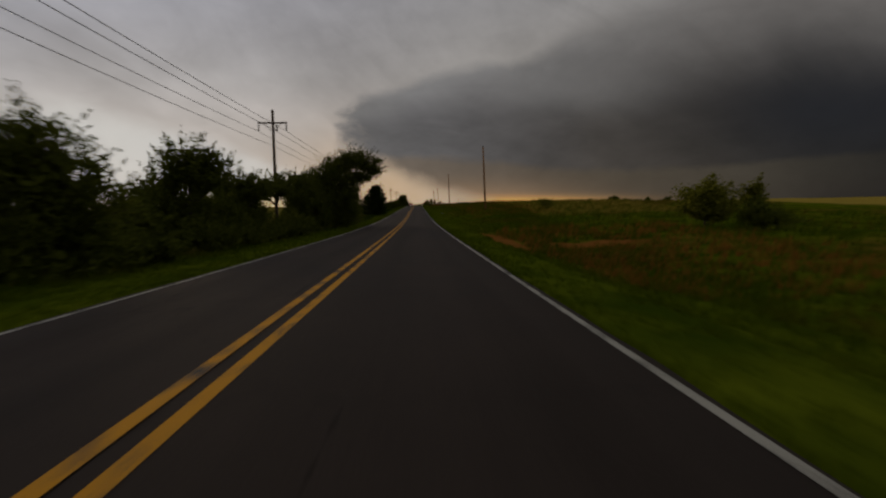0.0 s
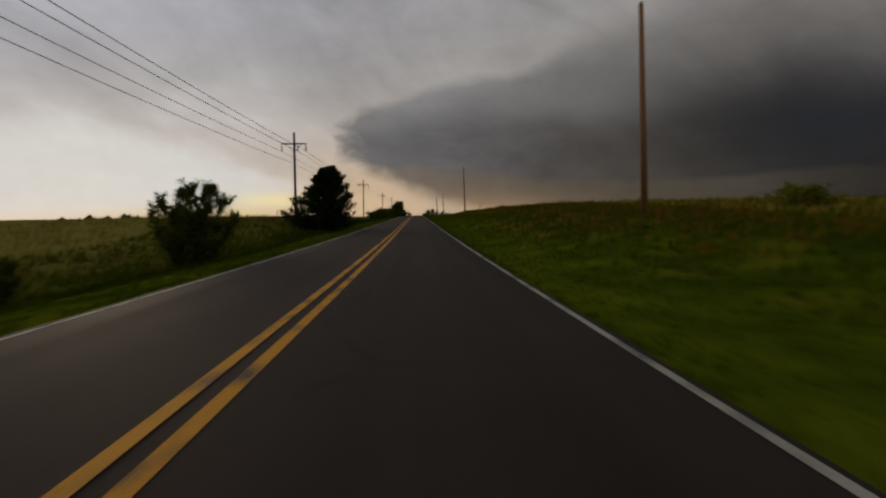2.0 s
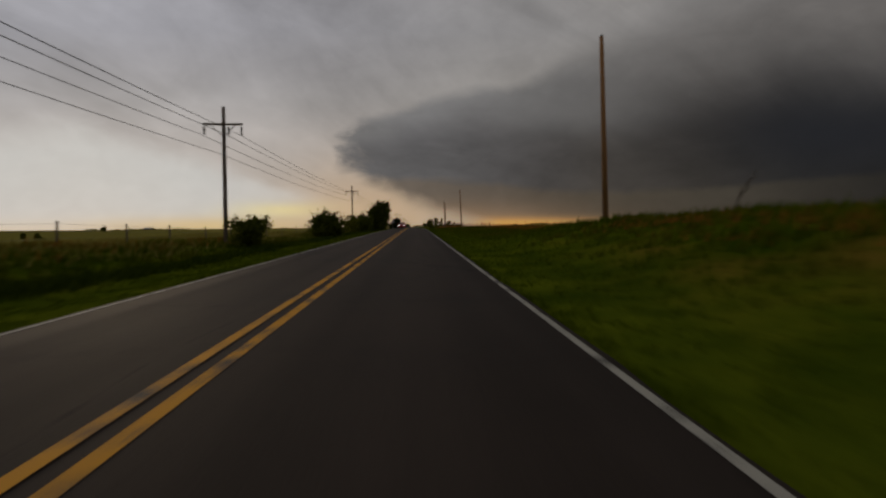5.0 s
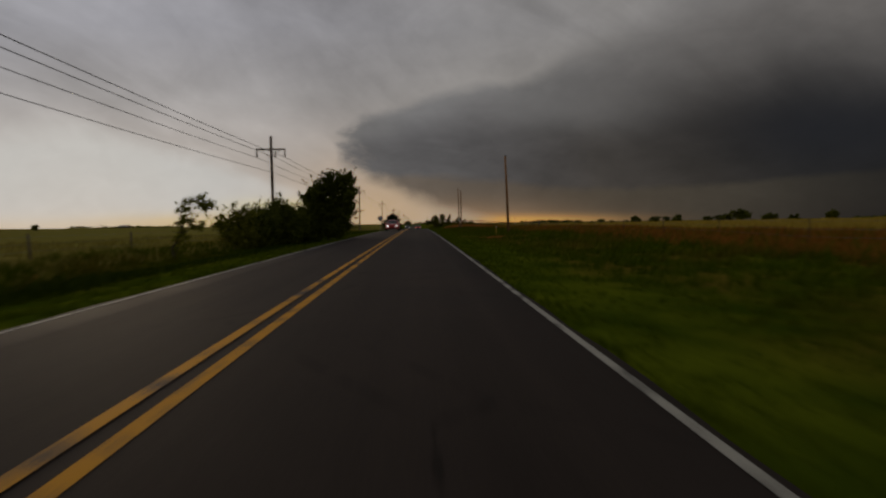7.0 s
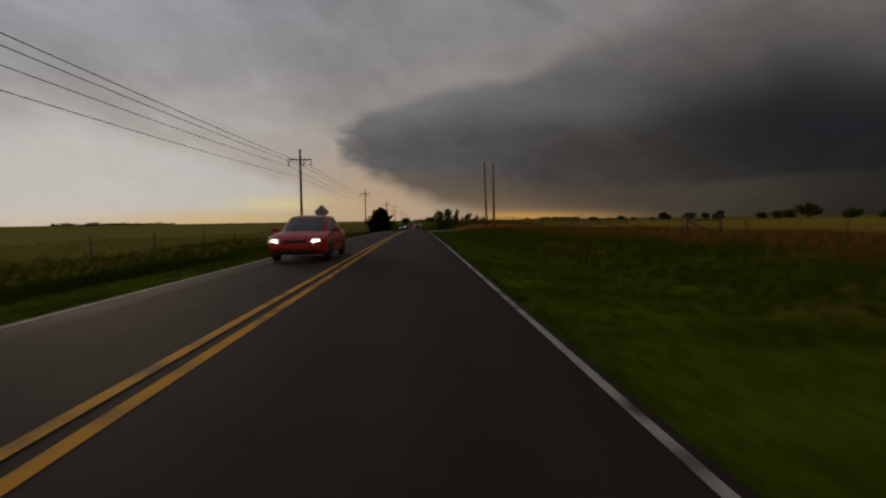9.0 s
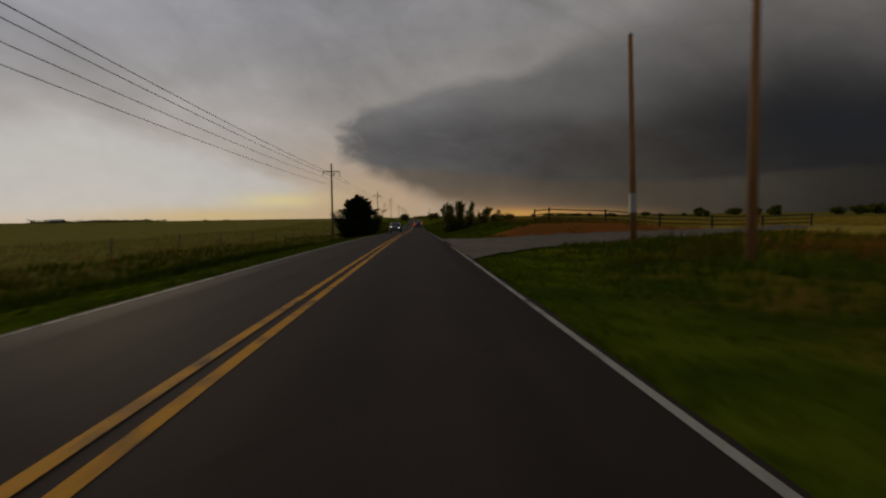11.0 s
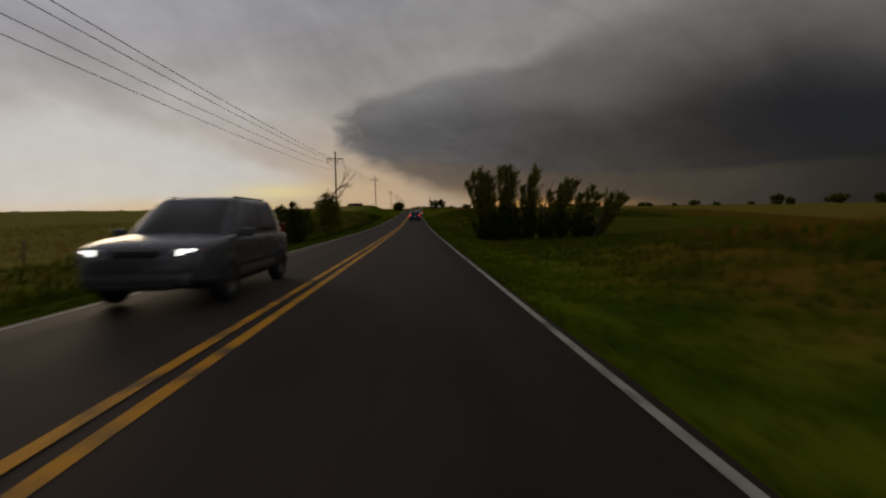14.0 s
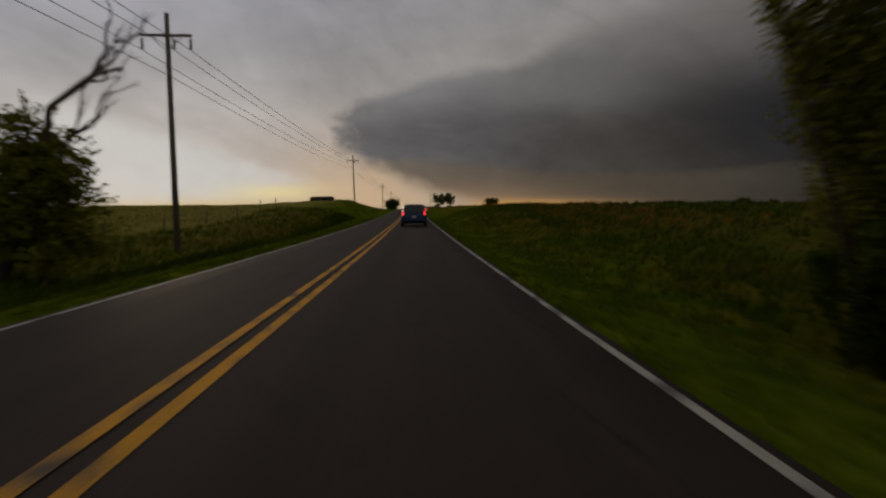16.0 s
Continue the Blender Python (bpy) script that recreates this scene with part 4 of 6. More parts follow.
plumes("bush", "feathery green bush on the grassy bank", "bush", -8.6, 73.5, 22, [(-0.4, -1.9, 0.3, 2.5, 0.75), (-0.2, -1.2, -0.3, 3.0, 0.7), (-0.1, -0.5, 0.3, 3.4, 0.7), (0.1, 0.1, -0.3, 3.5, 0.7), (0.2, 0.8, 0.2, 3.7, 0.6), (0.3, 1.5, -0.2, 3.0, 0.7), (0.4, 2.0, 0.2, 2.2, 0.7), (-0.5, -1.4, -0.5, 1.7, 0.9), (0.5, 1.5, 0.6, 1.6, 0.9), (0, 0, -0.6, 2.2, 0.9), (0.4, 1.2, -0.7, 1.2, 0.9), (-0.4, -1.0, -0.8, 1.2, 0.9), (0, 0.5, 0.5, 2.9, 0.7), (0, -0.9, 0.4, 2.4, 0.7)], leaf=0.115, wind=0.35, stem=0.035, bare=0.05, thick=32, per_metre=32)
tree("cedar", "dark wind-bent cedar beside the utility pole", "tree", -7.1, 95.6, 6.2, 6.5, 23, kind="cedar", count=48000, leaf=0.125, wind=1.3, clusters=200, shoots=0, core=0.04, taper=1.6)
tree("bush", "small dark bush at the field edge", "bush", -8.3, 159.0, 2.0, 2.2, 24, count=2600, clear=0.0, wind=0.2)
lobed("bush", "large rounded dark bush in the verge", "bush", -7.9, 183.0, 25, [(-0.5, 0, 2.1, 0.8, 0.6), (0.4, 0.2, 2.2, 0.8, 0.55), (-0.9, 0.2, 1.4, 0.8, 0.8), (0.9, -0.2, 1.4, 0.8, 0.8), (0, -0.3, 1.2, 1.2, 0.9), (-0.6, 0, 0.6, 1.1, 0.6), (0.7, 0.2, 0.6, 1.0, 0.6)], wind=0.2, fork=0.1, dense=640, fill=0.7)
lobed("sapling", "thin feathery sapling bent by the wind", "tree", -9.1, 204.0, 26, [(0.4, 0, 2.3, 0.28, 0.2), (0.9, 0.1, 2.6, 0.3, 0.2), (1.4, -0.1, 2.4, 0.3, 0.15), (0.3, 0, 1.7, 0.25, 0.2), (0.8, 0.1, 1.5, 0.3, 0.15), (0.2, 0, 0.9, 0.3, 0.25)], wind=1.6, bulk=1.0, dense=260, fill=0.1, sprays=16, stem=0.05, fork=0.4, mat=M["pale"])
lobed("tree", "feathery small tree at the end of the thicket", "tree", -8.9, 210.5, 27, [(-0.4, 0, 1.7, 0.6, 0.5), (0.4, 0.2, 2.1, 0.55, 0.5), (0.1, -0.2, 1.2, 0.7, 0.6), (0.3, 0.2, 0.6, 0.8, 0.5)], mat=M["pale"], wind=0.7, sprays=12, dense=300)
lobed("bush", "dense green bush in a rising thicket", "bush", -8.6, 213.0, 28, [(-0.7, 0, 1.2, 0.9, 0.8), (0.5, 0.2, 1.6, 0.9, 0.8), (0.1, -0.3, 0.7, 1.3, 0.7)], group="bushes of the roadside thicket", wind=0.4, fork=0.1, dense=640, fill=0.7, bulk=1.4)
lobed("bush", "dense green bush in a rising thicket", "bush", -7.8, 215.2, 29, [(-0.8, 0, 1.6, 1.0, 0.9), (0.5, 0.3, 2.2, 1.0, 0.8), (0.2, -0.2, 1.2, 1.4, 1.0), (-0.3, 0.3, 0.6, 1.5, 0.6)], group="bushes of the roadside thicket", wind=0.4, fork=0.1, dense=640, fill=0.7, bulk=1.4)
lobed("tree", "dense dark tree in a rising thicket", "tree", -6.9, 219.0, 30, [(-0.8, 0, 2.6, 1.0, 0.9), (0.5, 0.3, 3.5, 1.1, 0.9), (0.2, -0.2, 2.2, 1.5, 1.1), (-0.5, 0.2, 1.2, 1.5, 1.0), (0.6, 0, 1.0, 1.3, 0.9)], group="bushes of the roadside thicket", wind=0.4, fork=0.15, dense=640, fill=0.7, bulk=1.4, tall=0.64)
lobed("tree", "tall dense tree with a leafy crown near the road", "tree", -5.1, 220.0, 31, [(1.3, 0, 5.5, 0.75, 0.75), (1.5, -0.5, 4.3, 0.75, 0.8), (1.4, 0.4, 3.1, 0.75, 0.9), (1.2, -0.3, 1.9, 0.75, 0.9), (0.3, 0.2, 5.0, 0.95, 0.8), (-0.6, -0.4, 4.5, 1.0, 0.8), (-1.3, 0.3, 3.9, 0.9, 0.8), (0.3, 0, 3.4, 1.3, 1.1), (-0.6, 0.2, 2.6, 1.5, 1.2), (0.4, -0.2, 1.2, 1.4, 1.0), (-1.0, 0, 1.2, 1.5, 1.0), (0.1, 0.2, 5.9, 0.4, 0.4)], group="bushes of the roadside thicket", wind=0.35, fork=0.14, stem=0.15, dense=640, fill=0.7, bulk=1.25, tall=0.85)
tree("cedar", "broad dark cedar standing by a utility pole", "tree", -7.25, 351.5, 6.9, 6.9, 32, kind="cedar", count=60000, leaf=0.13, wind=0.5, clusters=230, shoots=0, core=0.06, taper=2.3)
plumes("bush", "scrubby dark bush blown by the wind", "bush", -9.2, 395.0, 33, [(-0.3, -1.1, 0.2, 3.2, 0.65), (0, 0.3, -0.2, 3.5, 0.6), (0.2, 1.7, 0.2, 3.0, 0.5), (0.1, 0.4, 0.4, 2.5, 0.9), (0.3, 1.4, -0.3, 2.1, 0.8), (-0.2, -0.7, -0.4, 2.2, 0.9), (0.1, 0.7, -0.6, 1.4, 1.0), (0.4, 1.9, 0.3, 1.3, 0.8), (-0.2, -0.3, -0.7, 1.3, 0.9), (0, -0.5, 0, 3.0, 0.7), (0.1, 0.8, 0.1, 2.8, 0.7), (0, 0.0, 0.3, 2.7, 0.8)], leaf=0.125, wind=1.0, stem=0.045, bare=0.06, thick=32, per_metre=34)
lobed("bush", "low scrubby green bush in the ditch", "bush", -11.9, 412.0, 35, [(-0.9, 0, 1.3, 0.8, 0.9), (0.1, 0.3, 1.9, 0.8, 0.9), (0.9, -0.2, 1.3, 0.9, 0.9), (0, 0, 0.8, 1.4, 0.8)], mat=M["pale"], wind=0.5, fork=0.1, sprays=12)
lobed("bush", "dense leafy scrub round a leaning dead trunk", "bush", -10.6, 418.0, 36, [(0.9, 0, 3.9, 0.9, 0.9), (0.1, 0.2, 3.2, 0.9, 0.9), (1.5, -0.3, 3.0, 0.8, 0.9), (0.6, 0.3, 2.2, 1.3, 1.0), (-0.6, -0.2, 1.6, 1.3, 1.0), (1.2, 0, 1.1, 1.2, 0.9), (-1.6, 0.2, 1.2, 1.1, 0.9)], mat=M["pale"], wind=0.5, fork=0.12, sprays=12)
# east side
tree("bush", "low leafy bush on top of the grassy bank", "bush", 21.4, 75.0, 1.5, 2.8, 39, count=3000, leaf=0.14, clear=0.0, wind=0.2, mat=M["pale"])
tree("tree", "pale green bushy tree in the creek hollow", "tree", 25.0, 39.0, 4.5, 4.8, 40, count=6000, leaf=0.22, clear=0.15, wind=0.3, mat=M["pale"], clusters=50)
tree("sapling", "slim upright poplar-like tree in the hollow", "tree", 30.0, 40.5, 4.4, 1.6, 41, count=2200, leaf=0.2, clear=0.05, wind=0.2, mat=M["pale"])
tree("bush", "low dark bush in the creek hollow", "bush", 27.0, 35.0, 2.2, 4.0, 42, count=3000, clear=0.0, wind=0.2)
CREEK = "trees along the creek"
for label, tx, ty, seed, stems in (
        ("leafy tree fanning out of the creek bed", 10.62, 410.7, 50, [(-0.32, -2.73, 0.2, 7.14, 1.2), (-0.21, -1.89, -0.4, 7.67, 1.32), (0, -0.95, 0.3, 8.19, 1.32), (0.21, 0, -0.2, 7.67, 1.32), (0.11, -1.37, 0.6, 5.88, 1.44), (0.11, -0.21, -0.6, 5.67, 1.44)]),
        ("tall upright leafy tree rising from the creek bed", 12.82, 411.7, 150, [(-0.21, -0.63, 0.2, 8.61, 1.14), (0, 0.21, -0.3, 8.61, 1.14), (0.21, 0.95, 0.2, 8.09, 1.14), (0.11, 0.53, -0.4, 5.88, 1.32), (-0.11, -0.42, -0.5, 5.25, 1.32)]),
        ("tall narrow leafy tree at the creek", 15.45, 411.1, 51, [(-0.21, -0.53, 0.2, 6.2, 1.02), (0.11, 1.05, -0.2, 8.61, 1.02), (0, 0.53, 0.3, 7.25, 1.2), (0.11, 0.32, -0.4, 5.04, 1.2)]),
        ("slanting green tree at the creek", 18.39, 410.9, 52, [(-0.32, 0, 0.2, 5.46, 0.93), (0, 1.26, -0.3, 6.3, 1.03), (0.11, 2.31, 0.3, 7.14, 1.03), (0.32, 3.15, -0.2, 6.72, 0.98), (0.11, 1.05, -0.5, 4.41, 1.14)]),
        ("slanting green tree with a ragged crown at the creek", 21.43, 411.5, 53, [(-0.21, 0.95, 0.2, 5.15, 0.98), (0.11, 2.31, -0.3, 5.88, 1.03), (0.32, 3.36, 0.2, 5.15, 0.93), (0.11, 1.58, 0.4, 3.99, 1.03)]),
        ("low slanting tree at the end of the creek thicket", 23.95, 410.5, 54, [(0, 1.89, 0.2, 4.62, 1.14), (0.21, 2.94, -0.3, 4.94, 1.14), (0.32, 3.78, 0.2, 4.51, 1.02), (0.11, 1.47, -0.2, 3.57, 1.08)])):
    # sky light on these crowns is put into the brighter leaf colour
    plumes("tree", label, "tree", tx, ty, seed, stems, leaf=0.13, mat=M["pale"], group=CREEK, wind=0.55, per_metre=25)
for k, (bx, by, bh) in enumerate(((9.9, 410.3, 2.7), (11.04, 409.9, 3.15), (12.19, 409.7, 4.2), (13.56, 410.1, 3.57), (15.24, 409.7, 3.36), (17.13, 409.5, 3.04), (19.23, 409.7, 3.15), (21.12, 409.5, 2.84), (22.8, 409.9, 2.21))):
    # shade under the creek trees is put into this darker leaf colour
    plumes("bush", "rank underbrush along the creek, leaf colour darkened for shade", "bush", bx, by, 560 + k, [(-0.3, -1.1, 0.2, bh * 0.75, 0.7), (-0.1, -0.4, -0.3, bh * 0.95, 0.7), (0.2, 0.4, 0.2, bh, 0.7), (0.3, 1.1, -0.2, bh * 0.7, 0.7), (0, -0.3, -0.7, bh * 0.55, 0.8), (0.1, 0.6, -0.6, bh * 0.5, 0.8)], leaf=0.17, mat=M["rank"], group=CREEK, wind=0.3, stem=0.04, bare=0.06, thick=20, per_metre=17)
tree("tree", "two-lobed green tree on the roadside bank", "tree", 8.6, 542.0, 4.1, 3.6, 60, count=3000, leaf=0.26, clear=0.12, wind=0.2, puff=0.75, core=0.05, clusters=45, shoots=14)
tree("tree", "two-lobed green tree on the roadside bank", "tree", 11.4, 543.0, 4.0, 3.4, 61, count=3000, leaf=0.26, clear=0.12, wind=0.2, puff=0.75, core=0.05, clusters=45, shoots=14)
tree("bush", "dark round bush beside the crest", "bush", -6.9, 600.0, 4.6, 5.6, 62, count=6000, leaf=0.3, lobes=0, core=0.5, shoots=4, clear=0.0, wind=0.2)
tree("bush", "low bush on the roadside bank", "bush", 17.0, 500.0, 1.5, 3.0, 63, count=1600, leaf=0.2, clear=0.0, wind=0.2)


def dead_tree(x, y, h, seed, label, lean, bole=0.45, thick=1.0):
    rng = np.random.default_rng(seed)
    root = thing("dead_tree", label, "tree", at=(x, y, float(ground_z(x, y)) - 0.1))
    segs = []

    def grow(p, d, length, rad, level):
        q = p + d * length
        mid = (p + q) / 2 + rng.normal(0, length * 0.06, 3)
        segs.append((p, mid, rad, rad * 0.82))
        segs.append((mid, q, rad * 0.82, rad * 0.62))
        if level:
            for _ in range(3 if level > 1 else 2):
                e = d + rng.normal(0, 0.36, 3) + np.array([lean * 0.25, 0, 0.12])
                grow(q if rng.random() < 0.6 else mid, e / np.linalg.norm(e), length * rng.uniform(0.5, 0.75) * (0.45 / bole) ** 0.6, rad * 0.55, level - 1)

    d = np.array([lean, 0.0, 1.0])
    grow(np.zeros(3), d / np.linalg.norm(d), h * bole, (0.012 * h + 0.02) * thick, 4)
    V, F = tubes(segs, 5)
    part("trunk", mesh_np("trunk", V, F, M["dead"], True), root)


dead_tree(-10.9, 417.6, 8.4, 21, "bare dead tree leaning over the bushes", 0.40, bole=0.66, thick=1.3)
# added branch, standing for a slanting reflection in the windscreen
dead_tree(-12.6, 412.0, 3.9, 6, "bare branch added in the ditch for a slanting glass reflection", -0.2)
dead_tree(14.2, 411.0, 7.6, 7, "bare grey tree among the creek trees", 0.05)
dead_tree(17.3, 411.0, 8.6, 8, "bare grey tree among the creek trees", 0.10)
dead_tree(11.2, 410.8, 7.9, 31, "bare grey tree among the creek trees", 0.12)
dead_tree(20.0, 410.4, 7.2, 32, "bare grey tree among the creek trees", 0.25)
dead_tree(22.8, 409.0, 4.6, 33, "bare grey tree among the creek trees", 0.5)
dead_tree(13.3, 146.0, 1.7, 9, "scraggly bare shrub on the bank", 0.3)


def far_trees():
    """Single trees of the field boundary to the east, and woods at the horizon."""
    models = []
    for k, (h, w) in enumerate(((6.5, 9.0), (4.6, 8.0), (6.0, 5.0))):
        models.append(tree("tree", "distant round tree along a field boundary", "tree", 186 + k, 455 + k * 71, h, w, 80 + k, count=1500, leaf=0.8, clear=0.0, wind=0.1, clusters=40, shoots=0, group="trees of the far field boundary"))
    rng = np.random.default_rng(4)
    for y in (330, 352, 397, 418, 432, 470, 478, 486, 520, 536, 560, 586, 594, 622, 650, 668, 690, 733, 745, 756, 800, 840, 860, 905, 930, 1010, 1060, 1100, 1180):
        x = 186 + rng.normal(0, 3) + (30 if y > 900 else 0)
        c = copy_thing(models[rng.integers(3)], pose(x, y, float(ground_z(x, y)) - 0.2, 0, 0, rng.uniform(0, 360)))
        k = rng.uniform(0.45, 0.85)
        c.scale = (k * rng.uniform(0.9, 1.4), k, k * rng.uniform(0.8, 1.1))
    for x, y in ((-94, 224), (-101, 228), (-107, 225), (-114, 229), (-120, 600), (-150, 640), (-66, 700), (40, 780), (62, 800)):
        c = copy_thing(models[rng.integers(3)], pose(x, y, float(ground_z(x, y)) - 0.2, 0, 0, rng.uniform(0, 360)))
        c.scale = (0.45, 0.45, 0.35)
    for x, y in ((-87, 179), (-84.5, 181), (-81, 180), (-78, 182), (-76, 179), (-72.5, 181), (-69.5, 180), (-152, 330), (-149, 334), (-176, 420)):
        c = copy_thing(models[rng.integers(3)], pose(x, y, float(ground_z(x, y)) - 0.2, 0, 0, rng.uniform(0, 360)))
        c.scale = (0.33, 0.33, rng.uniform(0.32, 0.5))
    # woods
    cs = []
    for _ in range(900):
        a = radians(rng.uniform(-62, 62))
        dist = rng.uniform(1150, 1700)
        x, y = math.sin(a) * dist, 200 + math.cos(a) * dist
        if math.sin(a * 9) + math.sin(a * 23 + 1) + math.sin(a * 51) * 0.7 > 0.8:
            cs.append((x, y, float(ground_z(x, y)), rng.uniform(2, 6.0)))
    cs = np.array(cs)
    n = 26
    c = np.repeat(cs[:, :3], n, 0)
    hh = np.repeat(cs[:, 3], n)
    c = c + np.stack([rng.normal(0, 6, len(c)), rng.normal(0, 4, len(c)), rng.uniform(0, 1, len(c)) * hh], -1)
    V, F = leaf_quads(rng, c, unit(rng, len(c)), 4.0, 3.0)
    tagged(new("far_woods", mesh_np("far_woods", V, F, M["leaf"])), "low dark woods along the far horizon", "woods", kind="stuff")


far_trees()


# ---------------------------------------------------------------- grass and weeds


def blades(name, label, category, x, y, h, lean, mat, rng, per=4, spread=0.10, wide=0.022):
    """Tufts of narrow blades at the given places."""
    n = len(x)
    z = ground_z(x, y)
    bx = np.repeat(x, per) + rng.normal(0, spread, n * per)
    by = np.repeat(y, per) + rng.normal(0, spread, n * per)
    bz = np.repeat(z, per) - 0.02
    bh = np.repeat(h, per) * rng.uniform(0.5, 1.2, n * per)
    a = rng.uniform(0, 2 * np.pi, n * per)
    wd = wide * (0.7 + bh) * 1.3
    dx, dy = np.cos(a) * wd, np.sin(a) * wd
    tx = bx + rng.normal(0, 0.25, n * per) * bh + lean * bh
    ty = by + rng.normal(0, 0.25, n * per) * bh
    V = np.stack([np.stack([bx - dx, by - dy, bz], -1), np.stack([bx + dx, by + dy, bz], -1), np.stack([tx, ty, bz + bh], -1)], 1).reshape(-1, 3)
    F = np.arange(len(V)).reshape(-1, 3)
    tagged(new(name, mesh_np(name, V, F, mat)), label, category, kind="stuff")


def build_grass():
    rng = np.random.default_rng(9)
    n = 95000
    d = 3.60 + rng.uniform(0, 1, n) ** 1.5 * 12.5
    y = rng.uniform(-4, 470, n)
    side = np.where(rng.random(n) < 0.5, -1, 1)
    x = d * side - np.where(side > 0, -0.06, -0.18)
    keep = ~on_drive(x, y) & (np.abs(x) > 3.6)
    x, y, d = x[keep], y[keep], d[keep]
    patch = 0.5 + 0.5 * np.sin(x * 0.7 + 2 * np.sin(y * 0.21)) * np.sin(y * 0.33 + x * 0.3)
    h = 0.10 + 0.17 * np.clip((d - 5) / 4, 0, 1) + 0.16 * patch * np.clip((d - 6) / 5, 0, 1)
    blades("verge_grass", "lush green grass of the road verges", "grass", x, y, h, 0.3, M["blade"], rng, per=5)
    n = 11000
    x = -6.3 - np.abs(rng.normal(0, 1.1, n))
    y = rng.uniform(52, 470, n)
    tall = 0.5 + 0.5 * np.sin(y * 0.23 + 2 * np.sin(y * 0.071)) * np.sin(x * 1.1 + y * 0.05)
    blades("ditch_grass", "rank dark green grass in the roadside ditch", "grass", x, y, 0.12 + 0.28 * tall, 0.35, M["rank"], rng, per=6, spread=0.2, wide=0.03)
    n = 26000
    x = rng.uniform(11, 46, n)
    y = rng.uniform(-2, 470, n)
    keep = ~on_drive(x, y) & ~((x > 26) & (y > 160) & (y < 430))
    creek = keep & (y > 380)
    keep &= ~creek
    blades("field_grass", "tall green field grass beyond the verge", "grass", x[keep], y[keep], 0.3 + 0.3 * rng.random(keep.sum()), 0.35, M["blade"], rng, per=4, spread=0.2, wide=0.03)
    # darker blades here carry the thicket's shade in their colour
    blades("field_grass", "creek meadow grass, colour darkened for the thicket's shade", "grass", x[creek], y[creek], 0.3 + 0.3 * rng.random(creek.sum()), 0.35, M["rank"], rng, per=4, spread=0.2, wide=0.03)
    n = 20000
    x = -rng.uniform(9, 40, n)
    y = rng.uniform(-2, 470, n)
    blades("field_grass", "tall olive pasture grass beyond the verge", "grass", x, y, 0.25 + 0.3 * rng.random(n), 0.35, M["olive"], rng, per=4, spread=0.2, wide=0.03)
    # dry, reddish weeds in strips
    xs, ys, hs = [], [], []
    for x0, x1, y0, y1, k, h in ((14.5, 29, 168, 296, 10500, 0.42), (9, 20, 62, 150, 2600, 0.30), (13, 26, 430, 500, 900, 0.4), (-19, -10, 92, 168, 400, 0.4), (-22, -9, 225, 420, 500, 0.4), (12, 28, 320, 372, 1100, 0.6), (8, 24, 14, 44, 900, 0.5)):
        xs.append(rng.uniform(x0, x1, k))
        ys.append(rng.uniform(y0, y1, k))
        hs.append(h * rng.uniform(0.5, 1.3, k))
    x, y, h = np.concatenate(xs), np.concatenate(ys), np.concatenate(hs)
    keep = ~on_drive(x, y)
    blades("dry_weeds", "reddish dry weeds in the rough grass", "weeds", x[keep], y[keep], h[keep], 0.3, M["weed"], rng, per=6, spread=0.16, wide=0.02)
    n = 4200
    x, y = rng.uniform(17, 40, n), rng.uniform(58, 150, n)
    blades("dry_grass", "tall tan grass on top of the bank", "grass", x, y, 0.30 + 0.25 * rng.random(n), 0.3, M["wheat"], rng, per=4, spread=0.25, wide=0.025)
    n = 34000
    x = 29 + rng.uniform(0, 1, n) ** 1.8 * 90
    y = rng.uniform(166, 376, n)
    keep = ~on_drive(x, y) & ~((x < 46) & (y > 296) & (y < 332))
    x, y = x[keep], y[keep]
    n = len(x)
    blades("wheat_field", "ripe yellow wheat in the wide field", "wheat", x, y, 0.42 + 0.2 * rng.random(n), 0.15, M["wheat"], rng, per=6, spread=0.35, wide=0.035)


build_grass()


# ---------------------------------------------------------------- utility lines


def cyl(name, p0, p1, r0, r1, mat, sides=14):
    V, F = tubes([(p0, p1, r0, r1)], sides)
    k = len(V) // 2
    return mesh_np(name, V, [F, np.arange(k, 2 * k).reshape(1, -1), np.arange(k)[::-1].reshape(1, -1)], mat)


POLE_H, ARM_H = 11.3, 10.2
LEFT_Y = [-19.0, 42.1, 99.3, 160.4, 223.2, 284.1, 348.4, 427.8, 503.9, 595.0, 670.0, 745.0, 820.0]
ARM_OVER = [9.0, 8.8, 8.1, 7.5, 7.3, 8.0, 8.8, 10.0, 10.8, 8.8, 8.8, 8.8, 8.8]
LINE_X = -10.2
ARM_X = (-1.14, 0.36, 1.14)


